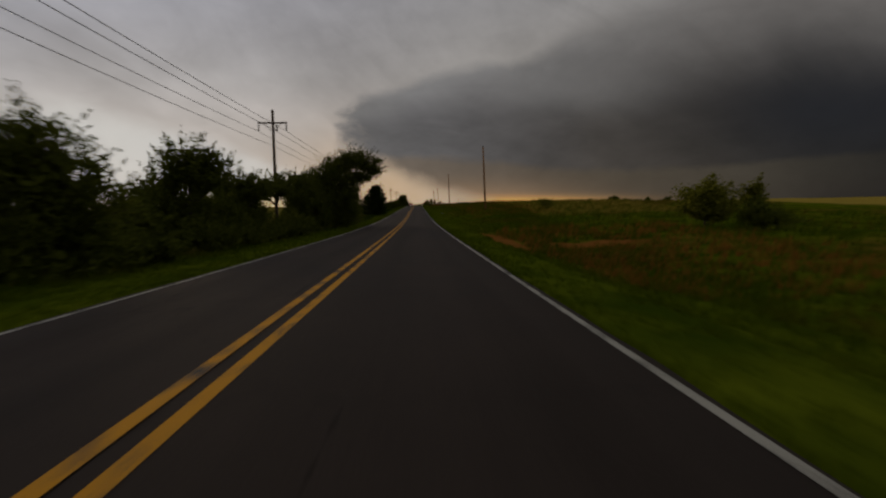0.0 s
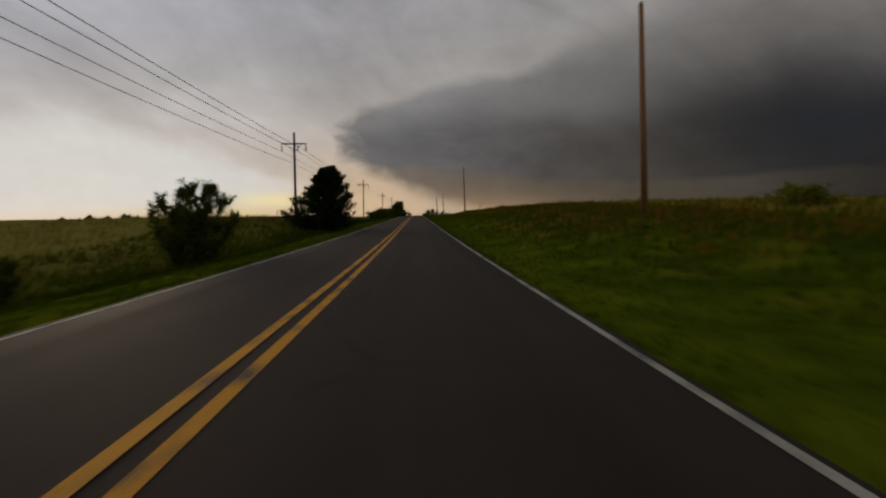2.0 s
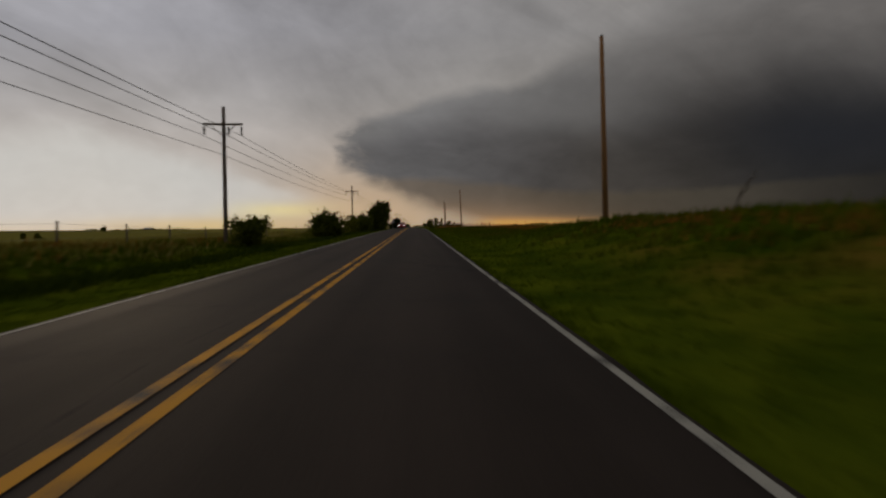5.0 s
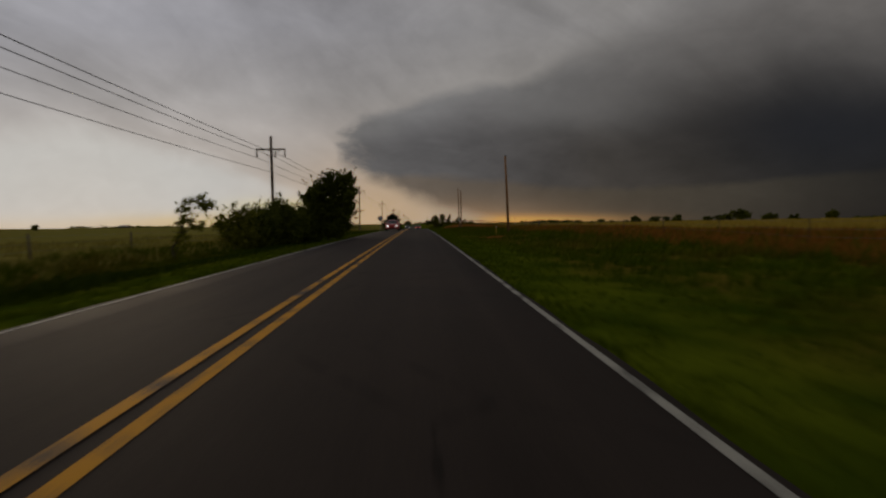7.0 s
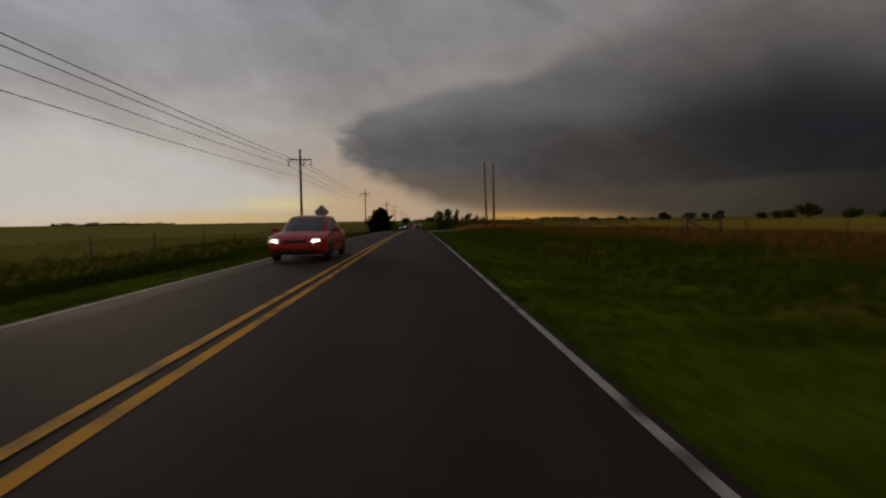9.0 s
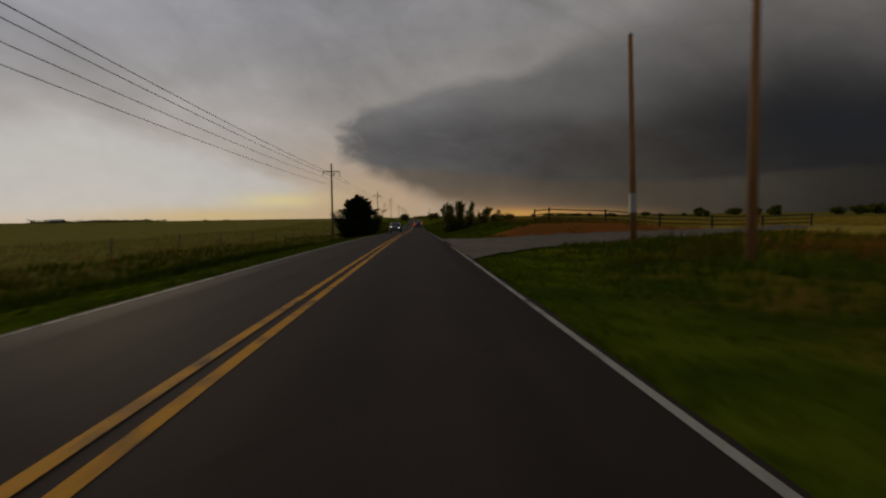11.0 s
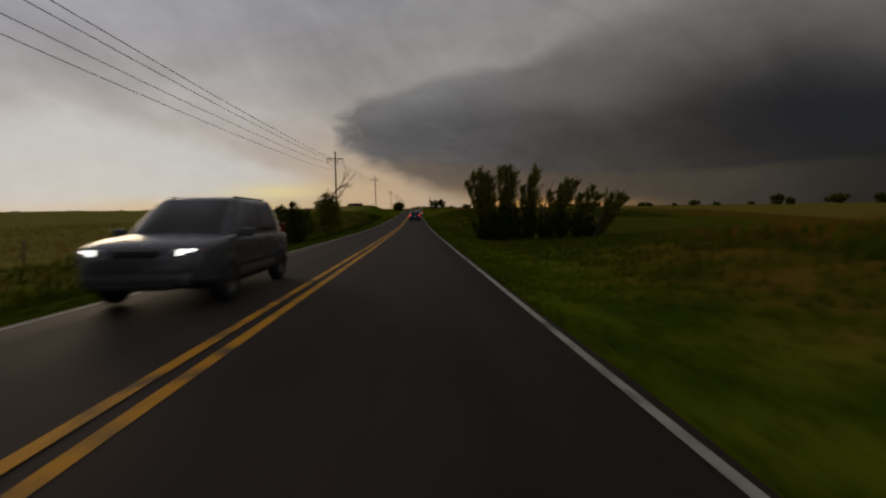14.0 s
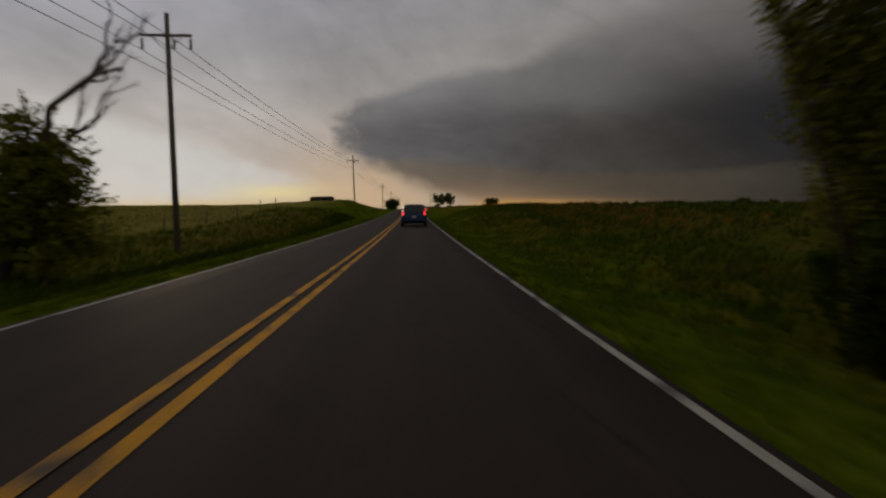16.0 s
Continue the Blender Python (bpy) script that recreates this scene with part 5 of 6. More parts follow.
def build_lines():
    rng = random.Random(3)
    proto = thing("utility_pole", "weathered wooden utility pole with one crossarm", "utility pole", "poles along the west side", at=(LINE_X, LEFT_Y[0], 0))
    part("pole", cyl("pole", (0, 0, -1.6), (0, 0, POLE_H), 0.165, 0.105, M["pole"]), proto)
    part("crossarm", box_mesh("crossarm", [((0, -0.15, ARM_H), (2.44, 0.10, 0.13))], M["pole"], 0.012), proto)
    V, F = tubes([((-0.75, -0.15, ARM_H - 0.05), (0, -0.12, ARM_H - 0.75), 0.022, 0.022), ((0.75, -0.15, ARM_H - 0.05), (0, -0.12, ARM_H - 0.75), 0.022, 0.022)], 6)
    part("brace", mesh_np("brace", V, F, M["zinc"]), proto)
    bells = []
    for k in range(4):
        zc = -0.10 - 0.13 * k
        bells += [((0, 0, zc), (0, 0, zc - 0.05), 0.035, 0.115), ((0, 0, zc - 0.05), (0, 0, zc - 0.075), 0.115, 0.05), ((0, 0, zc - 0.075), (0, 0, zc - 0.13), 0.025, 0.025)]
    V, F = tubes(bells, 10)
    ins = mesh_np("insulator", V, F, M["porcelain"], True)
    for ax in ARM_X:
        part("insulator", ins, proto, "grey hanging insulator string", pose(ax, -0.15, ARM_H - 0.06))
    part("bracket", box_mesh("bracket", [((0, -0.14, 8.4), (0.09, 0.10, 0.22))], M["zinc"], 0.01), proto)
    tops = []
    for i, y in enumerate(LEFT_Y):
        z = float(road_z(y)) + ARM_OVER[i] - ARM_H
        m = pose(LINE_X, y, z, rng.uniform(-0.6, 0.6), rng.uniform(-0.7, 0.7), rng.uniform(-3, 3))
        if i == 0:
            proto.matrix_basis = m
        else:
            copy_thing(proto, m)
        tops.append((y, z))
    for label, dx, dz, rad in (("thin power line hung from the insulators", ARM_X[0], ARM_H - 0.66, 0.018), ("thin power line hung from the insulators", ARM_X[1], ARM_H - 0.66, 0.018),
                               ("thin power line hung from the insulators", ARM_X[2], ARM_H - 0.66, 0.018), ("thin lower neutral line along the poles", 0.0, 8.35, 0.016)):
        segs = []
        pts = []
        for (ya, za), (yb, zb) in zip(tops[:-1], tops[1:]):
            for k in range(16):
                f = k / 16
                pts.append((LINE_X + dx, ya + (yb - ya) * f - 0.15, za + (zb - za) * f + dz - 4 * 0.45 * f * (1 - f) * ((yb - ya) / 70) ** 2))
        for a, b in zip(pts[:-1], pts[1:]):
            segs.append((a, b, rad, rad))
        V, F = tubes(segs, 5)
        tagged(new("power_line", mesh_np("power_line", V, F, M["wire"], True)), label, "power line", "wires on the west poles")
    # bare poles on the east side
    for i, (x, y, h, lean) in enumerate(((11.6, 72.3, 9.2, -1.8), (11.6, 153.6, 9.4, -1.4), (11.6, 234.1, 8.4, -2.2), (11.6, 292.3, 8.6, -0.3), (11.9, 300.9, 9.6, -1.6), (11.6, -30, 9.2, 0.3), (11.6, 690, 9.2, 0.2))):
        z = float(ground_z(x, y))
        root = thing("utility_pole", "bare brown wooden pole without a crossarm", "utility pole", "poles along the east side", at=(x, y, z))
        root.matrix_basis = pose(x, y, z, 0, lean, 0)
        part("pole", cyl("pole", (0, 0, -0.6), (0, 0, h), 0.16, 0.10, M["brownpole"]), root)
        part("pole_cap", cyl("pole_cap", (0, 0, h - 0.02), (0, 0, h + 0.10), 0.115, 0.03, M["zinc"]), root)
        part("ground_wire", cyl("ground_wire", (-0.15, -0.06, 0.1), (-0.10, -0.05, h * 0.8), 0.012, 0.012, M["wire"], 6), root)
        if y == 300.9:
            V, F = tubes([((0, 0, 1.5), (0, 0, 2.4), 0.168, 0.160)], 14)
            part("guard", mesh_np("guard", V, F, M["signback"], True), root, "pale plastic guard sleeve")


build_lines()


# ---------------------------------------------------------------- fences, sign, small things
def rail_fence():
    root = thing("rail_fence", "dark timber fence with three rails above the drive", "fence", at=(13.5, 327.2, 0))
    post = box_mesh("post", [((0, 0, 0.62), (0.14, 0.14, 1.55))], M["rail"], 0.015)
    pts = []
    for k, dx in enumerate([0, 1.5, 7.5, 13.5, 19.5, 25.5, 31.5]):
        x, y = 13.5 + dx, 327.2 + dx * 0.10
        z = float(ground_z(x, y))
        part("post", post, root, at=pose(dx, dx * 0.10, z))
        pts.append((dx, dx * 0.10, z))
    for za in (0.42, 0.84, 1.24):
        for a, b in zip(pts[:-1], pts[1:]):
            L = math.dist(a, b)
            me = box_mesh("rail", [((L / 2, 0, 0), (L + 0.05, 0.045, 0.095))], M["rail"], 0.008)
            ang = math.degrees(math.atan2(b[1] - a[1], b[0] - a[0]))
            tilt = -math.degrees(math.asin((b[2] - a[2]) / L))
            part("rail", me, root, at=pose(a[0], a[1] - 0.09, a[2] + za, 0, tilt, ang))


def wire_fence(x, y0, y1, step, seed, thick=0.055):
    rng = random.Random(seed)
    root = thing("wire_fence", "sagging farm fence of wooden posts and wire", "fence", at=(x, y0, 0))
    me = cyl("post", (0, 0, -0.3), (0, 0, 1.25), thick, thick * 0.9, M["dead" if thick > 0.05 else "bark"], 8)
    pts, y = [], y0
    while y < y1:
        z = float(ground_z(x, y))
        part("post", me, root, at=pose(0, y - y0, z, rng.uniform(-4, 4), rng.uniform(-4, 4), 0))
        pts.append((0.06, y - y0, z))
        y += step * rng.uniform(0.85, 1.15)
    for h in (0.4, 0.75, 1.1):
        segs = [((a[0], a[1], a[2] + h), (b[0], b[1], b[2] + h), 0.006, 0.006) for a, b in zip(pts[:-1], pts[1:])]
        V, F = tubes(segs, 4)
        part("strand", mesh_np("strand", V, F, M["wire"]), root)


def warning_sign():
    x, y = -4.6, 266.0
    z = float(ground_z(x, y))
    root = thing("road_sign", "diamond road sign seen from its bare metal back", "road sign", at=(x, y, z))
    part("post", box_mesh("post", [((0, 0, 1.15), (0.06, 0.045, 2.5))], M["zinc"], 0.008), root)
    bm = bmesh.new()
    bmesh.ops.create_cube(bm, size=1, matrix=Matrix.Diagonal((0.76, 0.006, 0.76, 1)))
    vert = [e for e in bm.edges if abs(e.verts[0].co.y - e.verts[1].co.y) > 1e-4]
    bmesh.ops.bevel(bm, geom=vert, offset=0.05, segments=4, affect="EDGES")
    me = bpy.data.meshes.new("plate")
    bm.to_mesh(me)
    bm.free()
    me.materials.append(M["signback"])
    part("plate", me, root, "bare grey aluminium back", pose(0, 0.03, 2.15, 0, 45, 0))
    part("stiffener", box_mesh("stiffener", [((0, -0.002, 2.15), (0.5, 0.03, 0.05))], M["zinc"], 0.005), root)


rail_fence()
wire_fence(-15.5, 112, 176, 6.0, 1)
wire_fence(-16.5, 190, 470, 8.0, 2)
wire_fence(20.0, 165, 292, 6.5, 3, 0.03)


def fence_brace(x, y):
    z = float(ground_z(x, y))
    root = thing("fence_brace", "weathered wooden brace of the farm fence", "fence", at=(x, y, z))
    post = cyl("post", (0, 0, -0.3), (0, 0, 1.35), 0.09, 0.085, M["dead"], 10)
    part("post", post, root)
    part("post", post, root, at=pose(2.3, 0.1, 0))
    V, F = tubes([((0, 0, 1.05), (2.3, 0.1, 1.05), 0.055, 0.05)], 8)
    part("rail", mesh_np("rail", V, F, M["dead"], True), root)
    V, F = tubes([((2.25, 0.1, 0.15), (0.05, 0, 0.98), 0.045, 0.045)], 8)
    part("diagonal", mesh_np("diagonal", V, F, M["dead"], True), root)


fence_brace(19.7, 262.5)


def marker_stake(x, y):
    z = float(ground_z(x, y))
    root = thing("marker_stake", "short yellow plastic marker stake in the grass", "marker", at=(x, y, z))
    part("stake", box_mesh("stake", [((0, 0, 0.42), (0.09, 0.02, 1.1))], M["stake"], 0.006), root)
    part("label", box_mesh("label", [((0, -0.012, 0.80), (0.075, 0.004, 0.16))], M["signback"], 0.002), root, "small pale label plate")


M["stake"] = plain("yellow_plastic", (0.62, 0.36, 0.03), 0.5)
marker_stake(10.1, 233.2)


def tyre_scrap():
    """A torn strip of tyre tread in the grass of the bank."""
    x, y = 6.1, 88.0
    z = float(ground_z(x, y))
    rng = np.random.default_rng(2)
    a = np.linspace(0.2, 2.6, 14)
    V, F = [], []
    for k, t in enumerate(a):
        w = 0.11 + 0.03 * math.sin(k * 1.7)
        for r in (0.30, 0.27):
            for sgn in (-1, 1):
                V.append((math.cos(t) * r + rng.normal(0, 0.01), sgn * w + 0.05 * math.sin(k), math.sin(t) * r * 0.75 - 0.03))
    for k in range(13):
        b = 4 * k
        F += [(b, b + 1, b + 5, b + 4), (b + 3, b + 2, b + 6, b + 7), (b + 2, b, b + 4, b + 6), (b + 1, b + 3, b + 7, b + 5)]
    F += [(0, 2, 3, 1), (52, 53, 55, 54)]
    tagged(new("tyre_scrap", mesh_np("tyre_scrap", np.array(V), np.array(F), M["wire"])), "black torn tyre strip lying in the grass", "debris").matrix_basis = pose(x, y, z, 0, 0, 30)


tyre_scrap()


def barn(x, y):
    z = float(ground_z(x, y))
    root = thing("barn", "far low farm building on the plain", "building", at=(x, y, z))
    part("wall", box_mesh("wall", [((0, 0, 1.5), (9.4, 7, 3.4))], M["dead"], 0.03), root)
    V = np.array([(-5, -3.9, 3.1), (5, -3.9, 3.1), (5, 0, 4.6), (-5, 0, 4.6), (-5, 3.9, 3.1), (5, 3.9, 3.1)])
    V = np.concatenate([V, V - np.array([0, 0, 0.15])])
    F = [(0, 1, 2, 3), (3, 2, 5, 4), (6, 9, 8, 7), (9, 10, 11, 8), (0, 6, 7, 1), (4, 5, 11, 10), (0, 3, 9, 6), (3, 4, 10, 9), (1, 7, 8, 2), (2, 8, 11, 5)]
    part("roof", mesh_np("roof", V, np.array(F), M["zinc"]), root)
    part("door", box_mesh("door", [((-1.5, -3.52, 1.4), (3, 0.08, 2.6))], M["rail"], 0.01), root)


def pump_jack(x, y):
    z = float(ground_z(x, y))
    root = thing("pump_jack", "far dark oil pump jack on the plain", "machine", at=(x, y, z), turn=10)
    V, F = tubes([((-.8, -.7, 0), (0, 0, 4), .12, .1), ((.8, -.7, 0), (0, 0, 4), .12, .1), ((-.8, .7, 0), (0, 0, 4), .12, .1), ((.8, .7, 0), (0, 0, 4), .12, .1)], 6)
    part("frame", mesh_np("frame", V, F, M["rail"]), root)
    part("beam", box_mesh("beam", [((0, 0, 0), (6.0, .35, .5))], M["rail"], 0.03), root, at=pose(0, 0, 4.1, 0, 18, 0))
    part("head", box_mesh("head", [((0, 0, 0), (.6, .4, 1.9))], M["rail"], 0.1), root, at=pose(3.0, 0, 2.9, 0, 10, 0))
    part("counterweight", box_mesh("counterweight", [((-2.4, 0, 1.6), (1.2, .5, 1.6))], M["rail"], 0.1), root)
    part("base", box_mesh("base", [((-.6, 0, .15), (6, 1.8, .4))], M["rail"], 0.02), root)


barn(-310, 722)
pump_jack(-330, 719)
warning_sign()


# ---------------------------------------------------------------- vehicles
M["blue"] = plain("dark_blue_car_paint", (0.022, 0.045, 0.11), 0.25, 0.3, 0.12, 3)
M["red"] = plain("red_car_paint", (0.52, 0.022, 0.015), 0.28, 0.1, 0.12, 3, 0.4)
M["silver"] = plain("grey_silver_car_paint", (0.12, 0.125, 0.14), 0.26, 0.45, 0.12, 3)
M["whitepaint"] = plain("white_car_paint", (0.55, 0.54, 0.52), 0.3, 0.0, 0.12, 3)
M["carglass"] = plain("dark_window_glass", (0.008, 0.009, 0.010), 0.06, 0.0, 0.05, 3, 0.8)
M["rubber"] = plain("tyre_rubber", (0.018, 0.018, 0.018), 0.85)
M["rim"] = plain("wheel_alloy", (0.25, 0.25, 0.25), 0.4, 0.8)
M["trim"] = plain("black_plastic_trim", (0.02, 0.02, 0.02), 0.6)
M["plate"] = plain("pale_number_plate", (0.45, 0.46, 0.46), 0.5)
M["tail"] = glow("lit_tail_lamp", (1.0, 0.03, 0.02), 6.0)
M["head"] = glow("lit_head_lamp", (1.0, 0.97, 0.90), 12.0)
M["redlens"] = plain("dark_red_lens", (0.16, 0.008, 0.008), 0.25)
M["lens"] = plain("clear_lamp_lens", (0.42, 0.42, 0.42), 0.12, 0.3, 0.1, 3, 0.8)
M["amber"] = plain("amber_lens", (0.55, 0.14, 0.02), 0.3)

# lower body, from the rear: y, half width, underside, top edge.  cabin: y of its base and roof ends, half widths, heights
SHAPES = {
    "minivan": dict(body=[(-2.47, .72, .42, .80), (-2.40, .90, .33, .93), (-2.15, .97, .27, 1.00), (-1.4, .995, .24, 1.03), (0, 1.0, .22, 1.03), (1.2, .995, .22, 1.03), (1.7, .98, .24, 1.00), (2.15, .93, .27, .89), (2.38, .84, .32, .76), (2.47, .66, .40, .64)],
                    cabin=(-2.36, 1.72, -2.02, .62, .955, .76, .98, 1.72), tail=(1.03, .12, .30), head=(.70, .30, .13), cuts=(-.62, -.02, .58), wheel=.335),
    "sedan": dict(body=[(-2.37, .58, .44, .74), (-2.28, .76, .33, .84), (-2.0, .86, .26, .92), (-1.2, .885, .22, .94), (0, .89, .20, .92), (1.0, .89, .20, .93), (1.45, .88, .22, .90), (1.95, .85, .24, .82), (2.24, .76, .29, .70), (2.37, .56, .36, .58)],
                  cabin=(-1.72, 1.22, -.95, .30, .83, .62, .88, 1.44), tail=(.78, .26, .14), head=(.655, .34, .15), cuts=(-.05,), wheel=.31),
    "suv": dict(body=[(-2.34, .66, .44, .84), (-2.27, .84, .36, .95), (-2.05, .91, .30, 1.02), (-1.2, .935, .27, 1.05), (0, .94, .26, 1.05), (1.1, .935, .26, 1.05), (1.6, .925, .27, 1.02), (2.05, .89, .30, .95), (2.28, .81, .36, .86), (2.38, .62, .44, .72)],
                cabin=(-2.22, 1.30, -1.82, .38, .90, .70, 1.00, 1.70), tail=(1.06, .13, .32), head=(.83, .36, .12), cuts=(-.42, .12), wheel=.36),
}


def smooth_stations(table, n=40):
    """Stations along a smooth curve through the given ones, closer together at the ends."""
    a = np.array(table)
    u = np.linspace(0, len(a) - 1, n)
    i = np.clip(u.astype(int), 0, len(a) - 2)
    f = (u - i)[:, None]
    p0, p1, p2, p3 = a[np.maximum(i - 1, 0)], a[i], a[i + 1], a[np.minimum(i + 2, len(a) - 1)]
    return 0.5 * (2 * p1 + (p2 - p0) * f + (2 * p0 - 5 * p1 + 4 * p2 - p3) * f ** 2 + (3 * p1 - p0 - 3 * p2 + p3) * f ** 3)


def lower_body(name, shape, mat, grow=0.0, cut=None):
    """The rounded lower body; with cut, only its band below that height, a little proud."""
    rings = []
    for y, w, zb, zt in smooth_stations(SHAPES[shape]["body"]):
        h = zt - zb
        w = w + grow
        if cut:
            zt = min(zt, max(cut, zb + 0.05))
            half = [(w * .80, zb - grow), (w * .95, zb + .02), (w * .99, zb + .08), (w, zt - .02), (w - .02, zt)]
            half = half + [(-x, z) for x, z in half[::-1]]
        else:
            half = [(w * .80, zb), (w * .95, zb + .03), (w * .985, zb + .10), (w * .995, zb + .3 * h), (w, zb + .55 * h), (w * .992, zt - .16 * h), (w * .97, zt - .07 * h), (w * .93, zt - .015), (w * .82, zt + .008), (w * .5, zt + .03), (0, zt + .038)]
            half = half + [(-x, z) for x, z in half[-2::-1]]
        rings.append([(x, y, z) for x, z in half])
    n = len(rings[0])
    V = np.array(rings).reshape(-1, 3)
    F = [(i * n + k, i * n + (k + 1) % n, (i + 1) * n + (k + 1) % n, (i + 1) * n + k) for i in range(len(rings) - 1) for k in range(n)]
    last = (len(rings) - 1) * n
    return mesh_np(name, V, [np.array(F), np.arange(n)[::-1].reshape(1, -1), np.arange(last, last + n).reshape(1, -1)], mat, True)


def cabin_point(shape, t, v, out=0.0):
    """A point of the cabin's skin: t is the angle round it (0 east side, 90 front), v the height share."""
    yb0, yb1, yr0, yr1, wb, wr, zb, zr = SHAPES[shape]["cabin"]
    v0 = v
    g = math.copysign(abs(v) ** 1.12, v)
    y0, y1, w = yb0 + (yr0 - yb0) * g, yb1 + (yr1 - yb1) * g, wb + (wr - wb) * math.copysign(abs(v) ** 1.25, v)
    c, s = math.cos(t), math.sin(t)
    n = 2 / 5.5
    x = (w + out) * math.copysign(abs(c) ** n, c)
    yy = (y0 + y1) / 2 + ((y1 - y0) / 2 + out) * math.copysign(abs(s) ** n, s)
    return (x, yy, zb + (zr - zb) * (v - 0.02 * v0 ** 6) + out * 0.3)


def cabin(shape, mat):
    T = np.radians(np.concatenate([np.arange(0, 360, 6), [39, 42, 45, 48, 51, 129, 132, 135, 138, 141, 219, 222, 225, 228, 231, 309, 312, 315, 318, 321]]))
    T = np.unique(T.round(5))
    n = len(T)
    zr = SHAPES[shape]["cabin"][7]
    V = [[cabin_point(shape, t, v) for t in T] for v in (-.08, 0, .2, .4, .6, .78, .9)]
    top = np.array([cabin_point(shape, t, .96) for t in T])
    mid = top.mean(0)
    V.append([tuple(p) for p in mid + (top - mid) * np.array([.975, .985, 1])])
    for k, dz in ((.93, .004), (.82, .022), (.6, .040), (.3, .052), (.02, .056)):
        V.append([(mid[0] + (p[0] - mid[0]) * k, mid[1] + (p[1] - mid[1]) * k, zr - .035 + dz) for p in top])
    m = len(V)
    V = np.array(V).reshape(-1, 3)
    F = [(i * n + k, i * n + (k + 1) % n, (i + 1) * n + (k + 1) % n, (i + 1) * n + k) for i in range(m - 1) for k in range(n)]
    return mesh_np("cabin", V, np.array(F), mat, True)


def glass(name, shape, f0, f1, v0, v1, face, mat):
    """A pane that follows the cabin's skin. f0, f1: shares across the face, -1 to 1."""
    grid = []
    for v in np.linspace(v0, v1, 7):
        row = []
        for f in np.linspace(f0, f1, 11):
            a = math.asin(math.copysign(min(abs(f), 1) ** 2.75, f))
            t = {"front": math.pi / 2 - a, "rear": -math.pi / 2 + a, "east": a, "west": math.pi - a}[face]
            row.append(cabin_point(shape, t, float(v), 0.008))
        grid.append(row)
    V = np.array(grid).reshape(-1, 3)
    i = np.arange(6)[:, None] * 11 + np.arange(10)[None]
    F = np.stack([i, i + 1, i + 12, i + 11], -1).reshape(-1, 4)
    if face in ("front", "west"):
        F = F[:, ::-1]
    return mesh_np(name, V, F, mat, True)


def lathe(name, profile, mat, sides=24):
    """A ring of revolution round the x axis from (x, radius) pairs."""
    a = np.arange(sides) * 2 * np.pi / sides
    V = np.array([[(x, r * math.cos(t), r * math.sin(t)) for t in a] for x, r in profile]).reshape(-1, 3)
    F = []
    for i in range(len(profile) - 1):
        for k in range(sides):
            j = (k + 1) % sides
            F.append((i * sides + k, i * sides + j, (i + 1) * sides + j, (i + 1) * sides + k))
    return mesh_np(name, V, np.array(F), mat, True)


TYRE = lathe("tyre", [(-.10, .20), (-.11, .27), (-.09, .32), (-.05, .335), (.05, .335), (.09, .32), (.11, .27), (.10, .20)], M["rubber"])
RIM = lathe("rim", [(.02, .005), (.07, .05), (.05, .09), (.075, .14), (.07, .19), (.095, .205), (-.09, .205)], M["rim"])


def arch(r, k, mat):
    """A dark wheel well, flat against the side."""
    a = np.linspace(-0.35, math.pi + 0.35, 25)
    V = [(0.004 * k, 0, 0)] + [(0.004 * k, math.cos(t) * r, math.sin(t) * r) for t in a]
    V += [(-0.10 * k, y, z) for x, y, z in V]
    n = 26
    F = [(0, i, i + 1) for i in range(1, n - 1)]
    G = [(i, i + n, i + n + 1, i + 1) for i in range(1, n - 1)]
    return mesh_np("wheel_arch", np.array(V), [np.array(F), np.array(G)], mat)


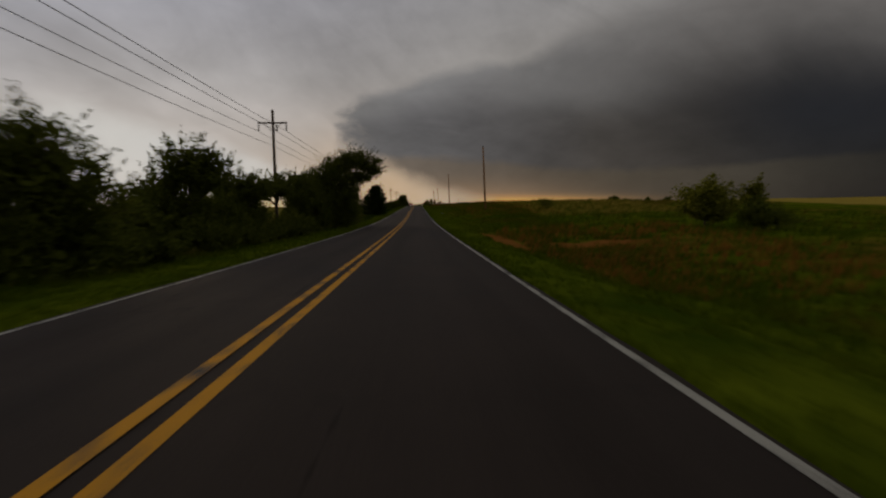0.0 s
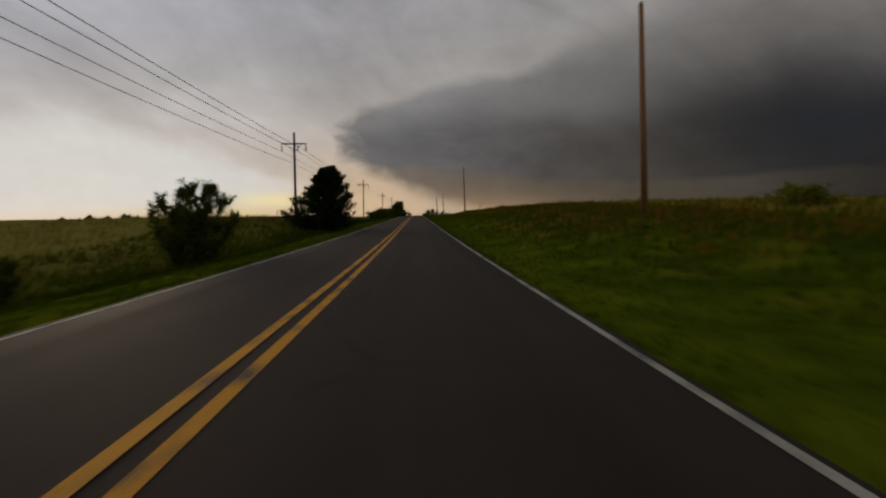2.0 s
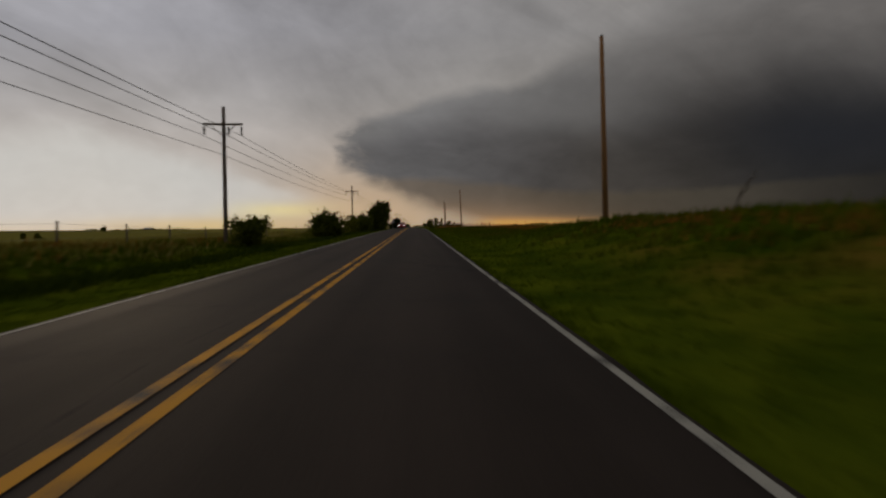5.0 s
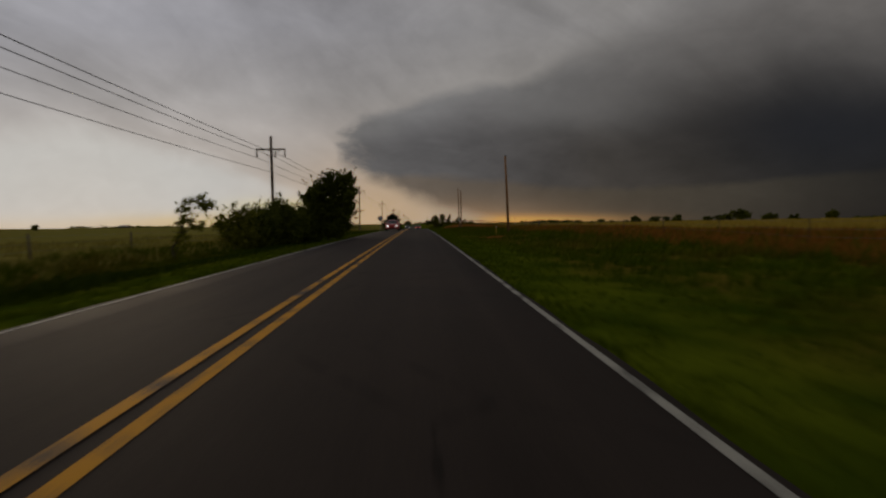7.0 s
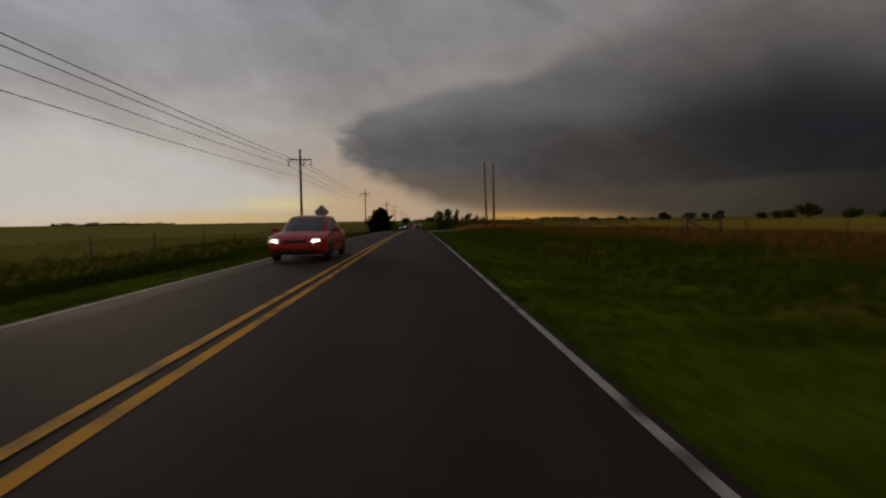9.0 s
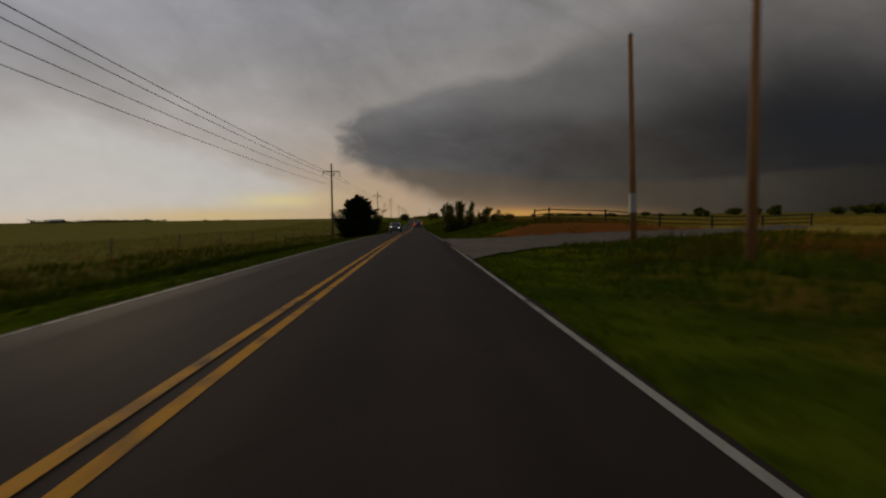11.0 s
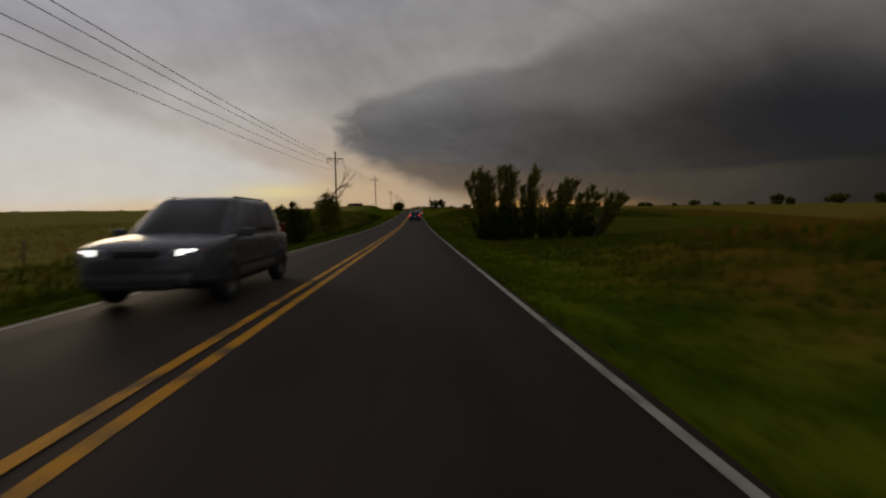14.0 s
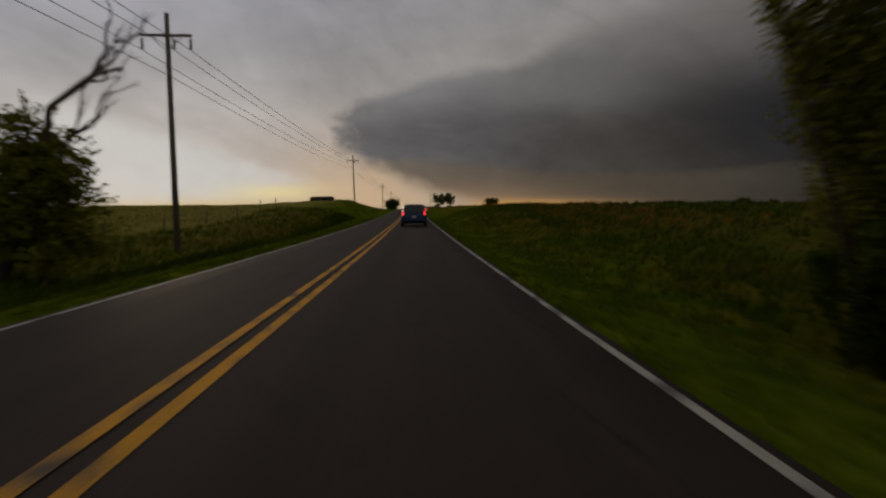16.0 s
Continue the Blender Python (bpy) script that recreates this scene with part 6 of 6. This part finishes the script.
def car(name, label, shape, paint, x, y, turn, rear_lit=False, front_lit=False):
    z = float(road_z(y)) + 0.05 + 0.03 - 0.02 * abs(x)
    slope = math.degrees(math.atan((float(road_z(y + 2)) - float(road_z(y - 2))) / 4))
    root = thing(name, label, "car", at=(x, y, z))
    root.matrix_basis = pose(x, y, z, slope if turn == 0 else -slope, 0, turn)
    S = SHAPES[shape]
    st = np.array(S["body"])

    def half(yy, k=1):
        return float(np.interp(yy, st[:, 0], st[:, k]))

    body = part("body", lower_body("body", shape, paint), root)
    if shape != "sedan":
        part("cladding", lower_body("cladding", shape, M["trim"], 0.012, .46 if shape == "suv" else .36), body, "black plastic lower cladding")
    part("cabin", cabin(shape, paint), root)
    part("rear_window", glass("rear_window", shape, -.88, .88, .14, .86, "rear", M["carglass"]), root, "dark tinted rear window")
    part("windscreen", glass("windscreen", shape, -.93, .93, .03, .90, "front", M["carglass"]), root, "dark reflecting windscreen")
    cuts = (-.93, *S["cuts"], .86)
    for face in ("east", "west"):
        for a, b in zip(cuts[:-1], cuts[1:]):
            part("side_window", glass("side_window", shape, a + .025, b - .025, .10, .84, face, M["carglass"]), root)
    r = S["wheel"]
    axle = 1.42 if shape != "sedan" else 1.36
    ym = S["cabin"][1] - .42
    for k in (-1, 1):
        w = half(ym)
        mirror = part("door_mirror", box_mesh("door_mirror", [((k * (w + .10), ym, 1.08 if shape != "sedan" else .98), (.21, .11, .15))], paint, 0.035), root)
        part("stalk", box_mesh("stalk", [((k * (w - .03), ym, 1.03 if shape != "sedan" else .93), (.14, .06, .05))], M["trim"], 0.01), mirror)
        for yy in (-axle, axle):
            xw = half(yy)
            tyre = part("wheel", TYRE, root, at=pose(k * (xw - .075), yy, r, 0, 0, 0 if k > 0 else 180) @ Matrix.Scale(r / .335, 4))
            part("rim", RIM, tyre, "alloy wheel rim")
            part("wheel_arch", arch(r + .055, k, M["trim"]), root, at=pose(k * (xw + .012), yy, r))
        for yy in (.42, -.62):
            part("door_handle", box_mesh("door_handle", [((k * (half(yy) + .006), yy, half(yy, 3) - .13), (.03, .17, .028))], M["trim"], 0.006), root)
        for yy in (.95, -.12, -1.02):
            part("door_seam", box_mesh("door_seam", [((k * (half(yy) - .002), yy, .66), (.012, .012, .52))], M["trim"]), root)
        part("side_moulding", box_mesh("side_moulding", [((k * (half(0) + .004), -.02, .56), (.022, 1.85, .055))], M["trim"], 0.006), root)
        zt, tw, th = S["tail"]
        yr = -2.37 if shape == "minivan" else (-2.24 if shape == "suv" else -2.27)
        part("tail_lamp", box_mesh("tail_lamp", [((k * (half(yr) - tw / 2 - .02), yr, zt - .02), (tw, .13, th))], M["tail"] if rear_lit else M["redlens"], 0.03), root, "glowing red tail lamp" if rear_lit else "")
        zh, hw, hh = S["head"]
        yf = 2.20 if shape != "minivan" else 2.30
        wf = half(yf)
        me = box_mesh("head_lamp", [((0, 0, 0), (hw, .16, hh))], M["lens"], 0.045)
        lamp = part("head_lamp", me, root, "clear head lamp lens", at=pose(k * (wf - hw / 2 - .03), yf + .03, zh, 0, 0, -k * 22))
        if front_lit:
            V, F = tubes([((0, .074, 0), (0, .088, 0), hh * .46, hh * .40)], 16)
            part("bulb", mesh_np("bulb", V, [F, np.arange(16, 32).reshape(1, -1)], M["head"]), lamp, "white shining head lamp", at=pose(-k * .05, 0, 0))
            part("bulb", mesh_np("bulb", V, [F, np.arange(16, 32).reshape(1, -1)], M["head"]), lamp, "white shining head lamp", at=pose(k * .07, 0, 0))
        part("turn_lamp", box_mesh("turn_lamp", [((k * (wf + .0), yf - .12, zh), (.05, .15, hh * .8))], M["amber"], 0.02), root, "amber turn lamp")
    y0, y1 = st[0][0], st[-1][0]
    part("rear_bumper", box_mesh("rear_bumper", [((0, y0 + .02, .52), (1.60, .17, .20))], paint, 0.07), root)
    part("front_bumper", box_mesh("front_bumper", [((0, y1 - .06, .46), (1.48, .20, .20))], paint, 0.08), root)
    part("air_intake", box_mesh("air_intake", [((0, y1 - .02, .36), (1.0, .16, .09))], M["trim"], 0.03), root)
    part("grille", box_mesh("grille", [((0, y1 - .05, S["head"][0] - .02), (.66, .10, .13))], M["trim"], 0.045), root, "black front grille")
    part("number_plate", box_mesh("number_plate", [((0, y0 - .005, .76 if shape != "sedan" else .66), (.31, .05, .15))], M["plate"], 0.006), root, "plain pale number plate")
    yl = S["cabin"][0]
    part("rear_wiper", box_mesh("rear_wiper", [((.10, yl - .015, S["cabin"][6] + .10), (.40, .03, .02))], M["trim"]), root)
    part("tailgate_seam", box_mesh("tailgate_seam", [((0, y0 + .03, .645), (1.24, .02, .014))], M["trim"]), root)
    if rear_lit and shape != "sedan":
        part("brake_lamp", box_mesh("brake_lamp", [((0, S["cabin"][2] - .03, S["cabin"][7] - .05), (.30, .05, .035))], M["redlens"], 0.008), root, "small unlit high brake lamp")
    if shape != "sedan":
        for k in (-1, 1):
            V, F = tubes([((k * (S["cabin"][5] - .14), S["cabin"][2] + .25, S["cabin"][7] - .006), (k * (S["cabin"][5] - .14), S["cabin"][3] - .25, S["cabin"][7] - .006), .022, .022)], 8)
            part("roof_rail", mesh_np("roof_rail", V, F, M["trim"], True), root)
    return root


car("minivan", "dark blue minivan with lit tail lamps", "minivan", M["blue"], 1.72, 442.6, 0, rear_lit=True)
car("car", "white sport utility car driving ahead of the minivan", "suv", M["whitepaint"], 2.65, 474.0, 0, rear_lit=True)
car("sedan", "red sedan with shining head lamps", "sedan", M["red"], -1.55, 248.2, 180, front_lit=True)
car("car", "silver grey sport utility car with lit head lamps", "suv", M["silver"], -1.9, 360.6, 180, front_lit=True)


def shed():
    x, y = -16.0, 500.0
    z = float(ground_z(x, y))
    # shed form is made up; it stands for low lumps on the crest
    root = thing("shed", "low dark lump on the hill, given the form of a shed", "shed", at=(x, y, z - 0.1))
    part("wall", box_mesh("wall", [((0, 0, .2), (4.2, 2.6, .6))], M["dead"], 0.02), root)
    V = np.array([(-2.3, -1.5, .46), (2.3, -1.5, .46), (1.9, 0, .85), (-1.9, 0, .85), (-2.3, 1.5, .46), (2.3, 1.5, .46)])
    V = np.concatenate([V, V - np.array([0, 0, .06])])
    F = [(0, 1, 2, 3), (3, 2, 5, 4), (6, 9, 8, 7), (9, 10, 11, 8), (0, 6, 7, 1), (4, 5, 11, 10), (0, 3, 9, 6), (3, 4, 10, 9), (1, 7, 8, 2), (2, 8, 11, 5)]
    part("roof", mesh_np("roof", V, np.array(F), M["rail"]), root)
    part("door", box_mesh("door", [((.6, -1.31, .24), (.8, .05, .5))], M["rail"], 0.01), root)


shed()


def marker(x, y, h):
    z = float(ground_z(x, y))
    root = thing("marker_post", "slim white marker post in the field", "post", at=(x, y, z))
    part("post", cyl("post", (0, 0, -.2), (0, 0, h), .04, .04, M["plate"], 10), root)
    part("cap", cyl("cap", (0, 0, h - .3), (0, 0, h), .07, .06, M["signback"], 10), root)


marker(25.3, 300.0, 2.2)
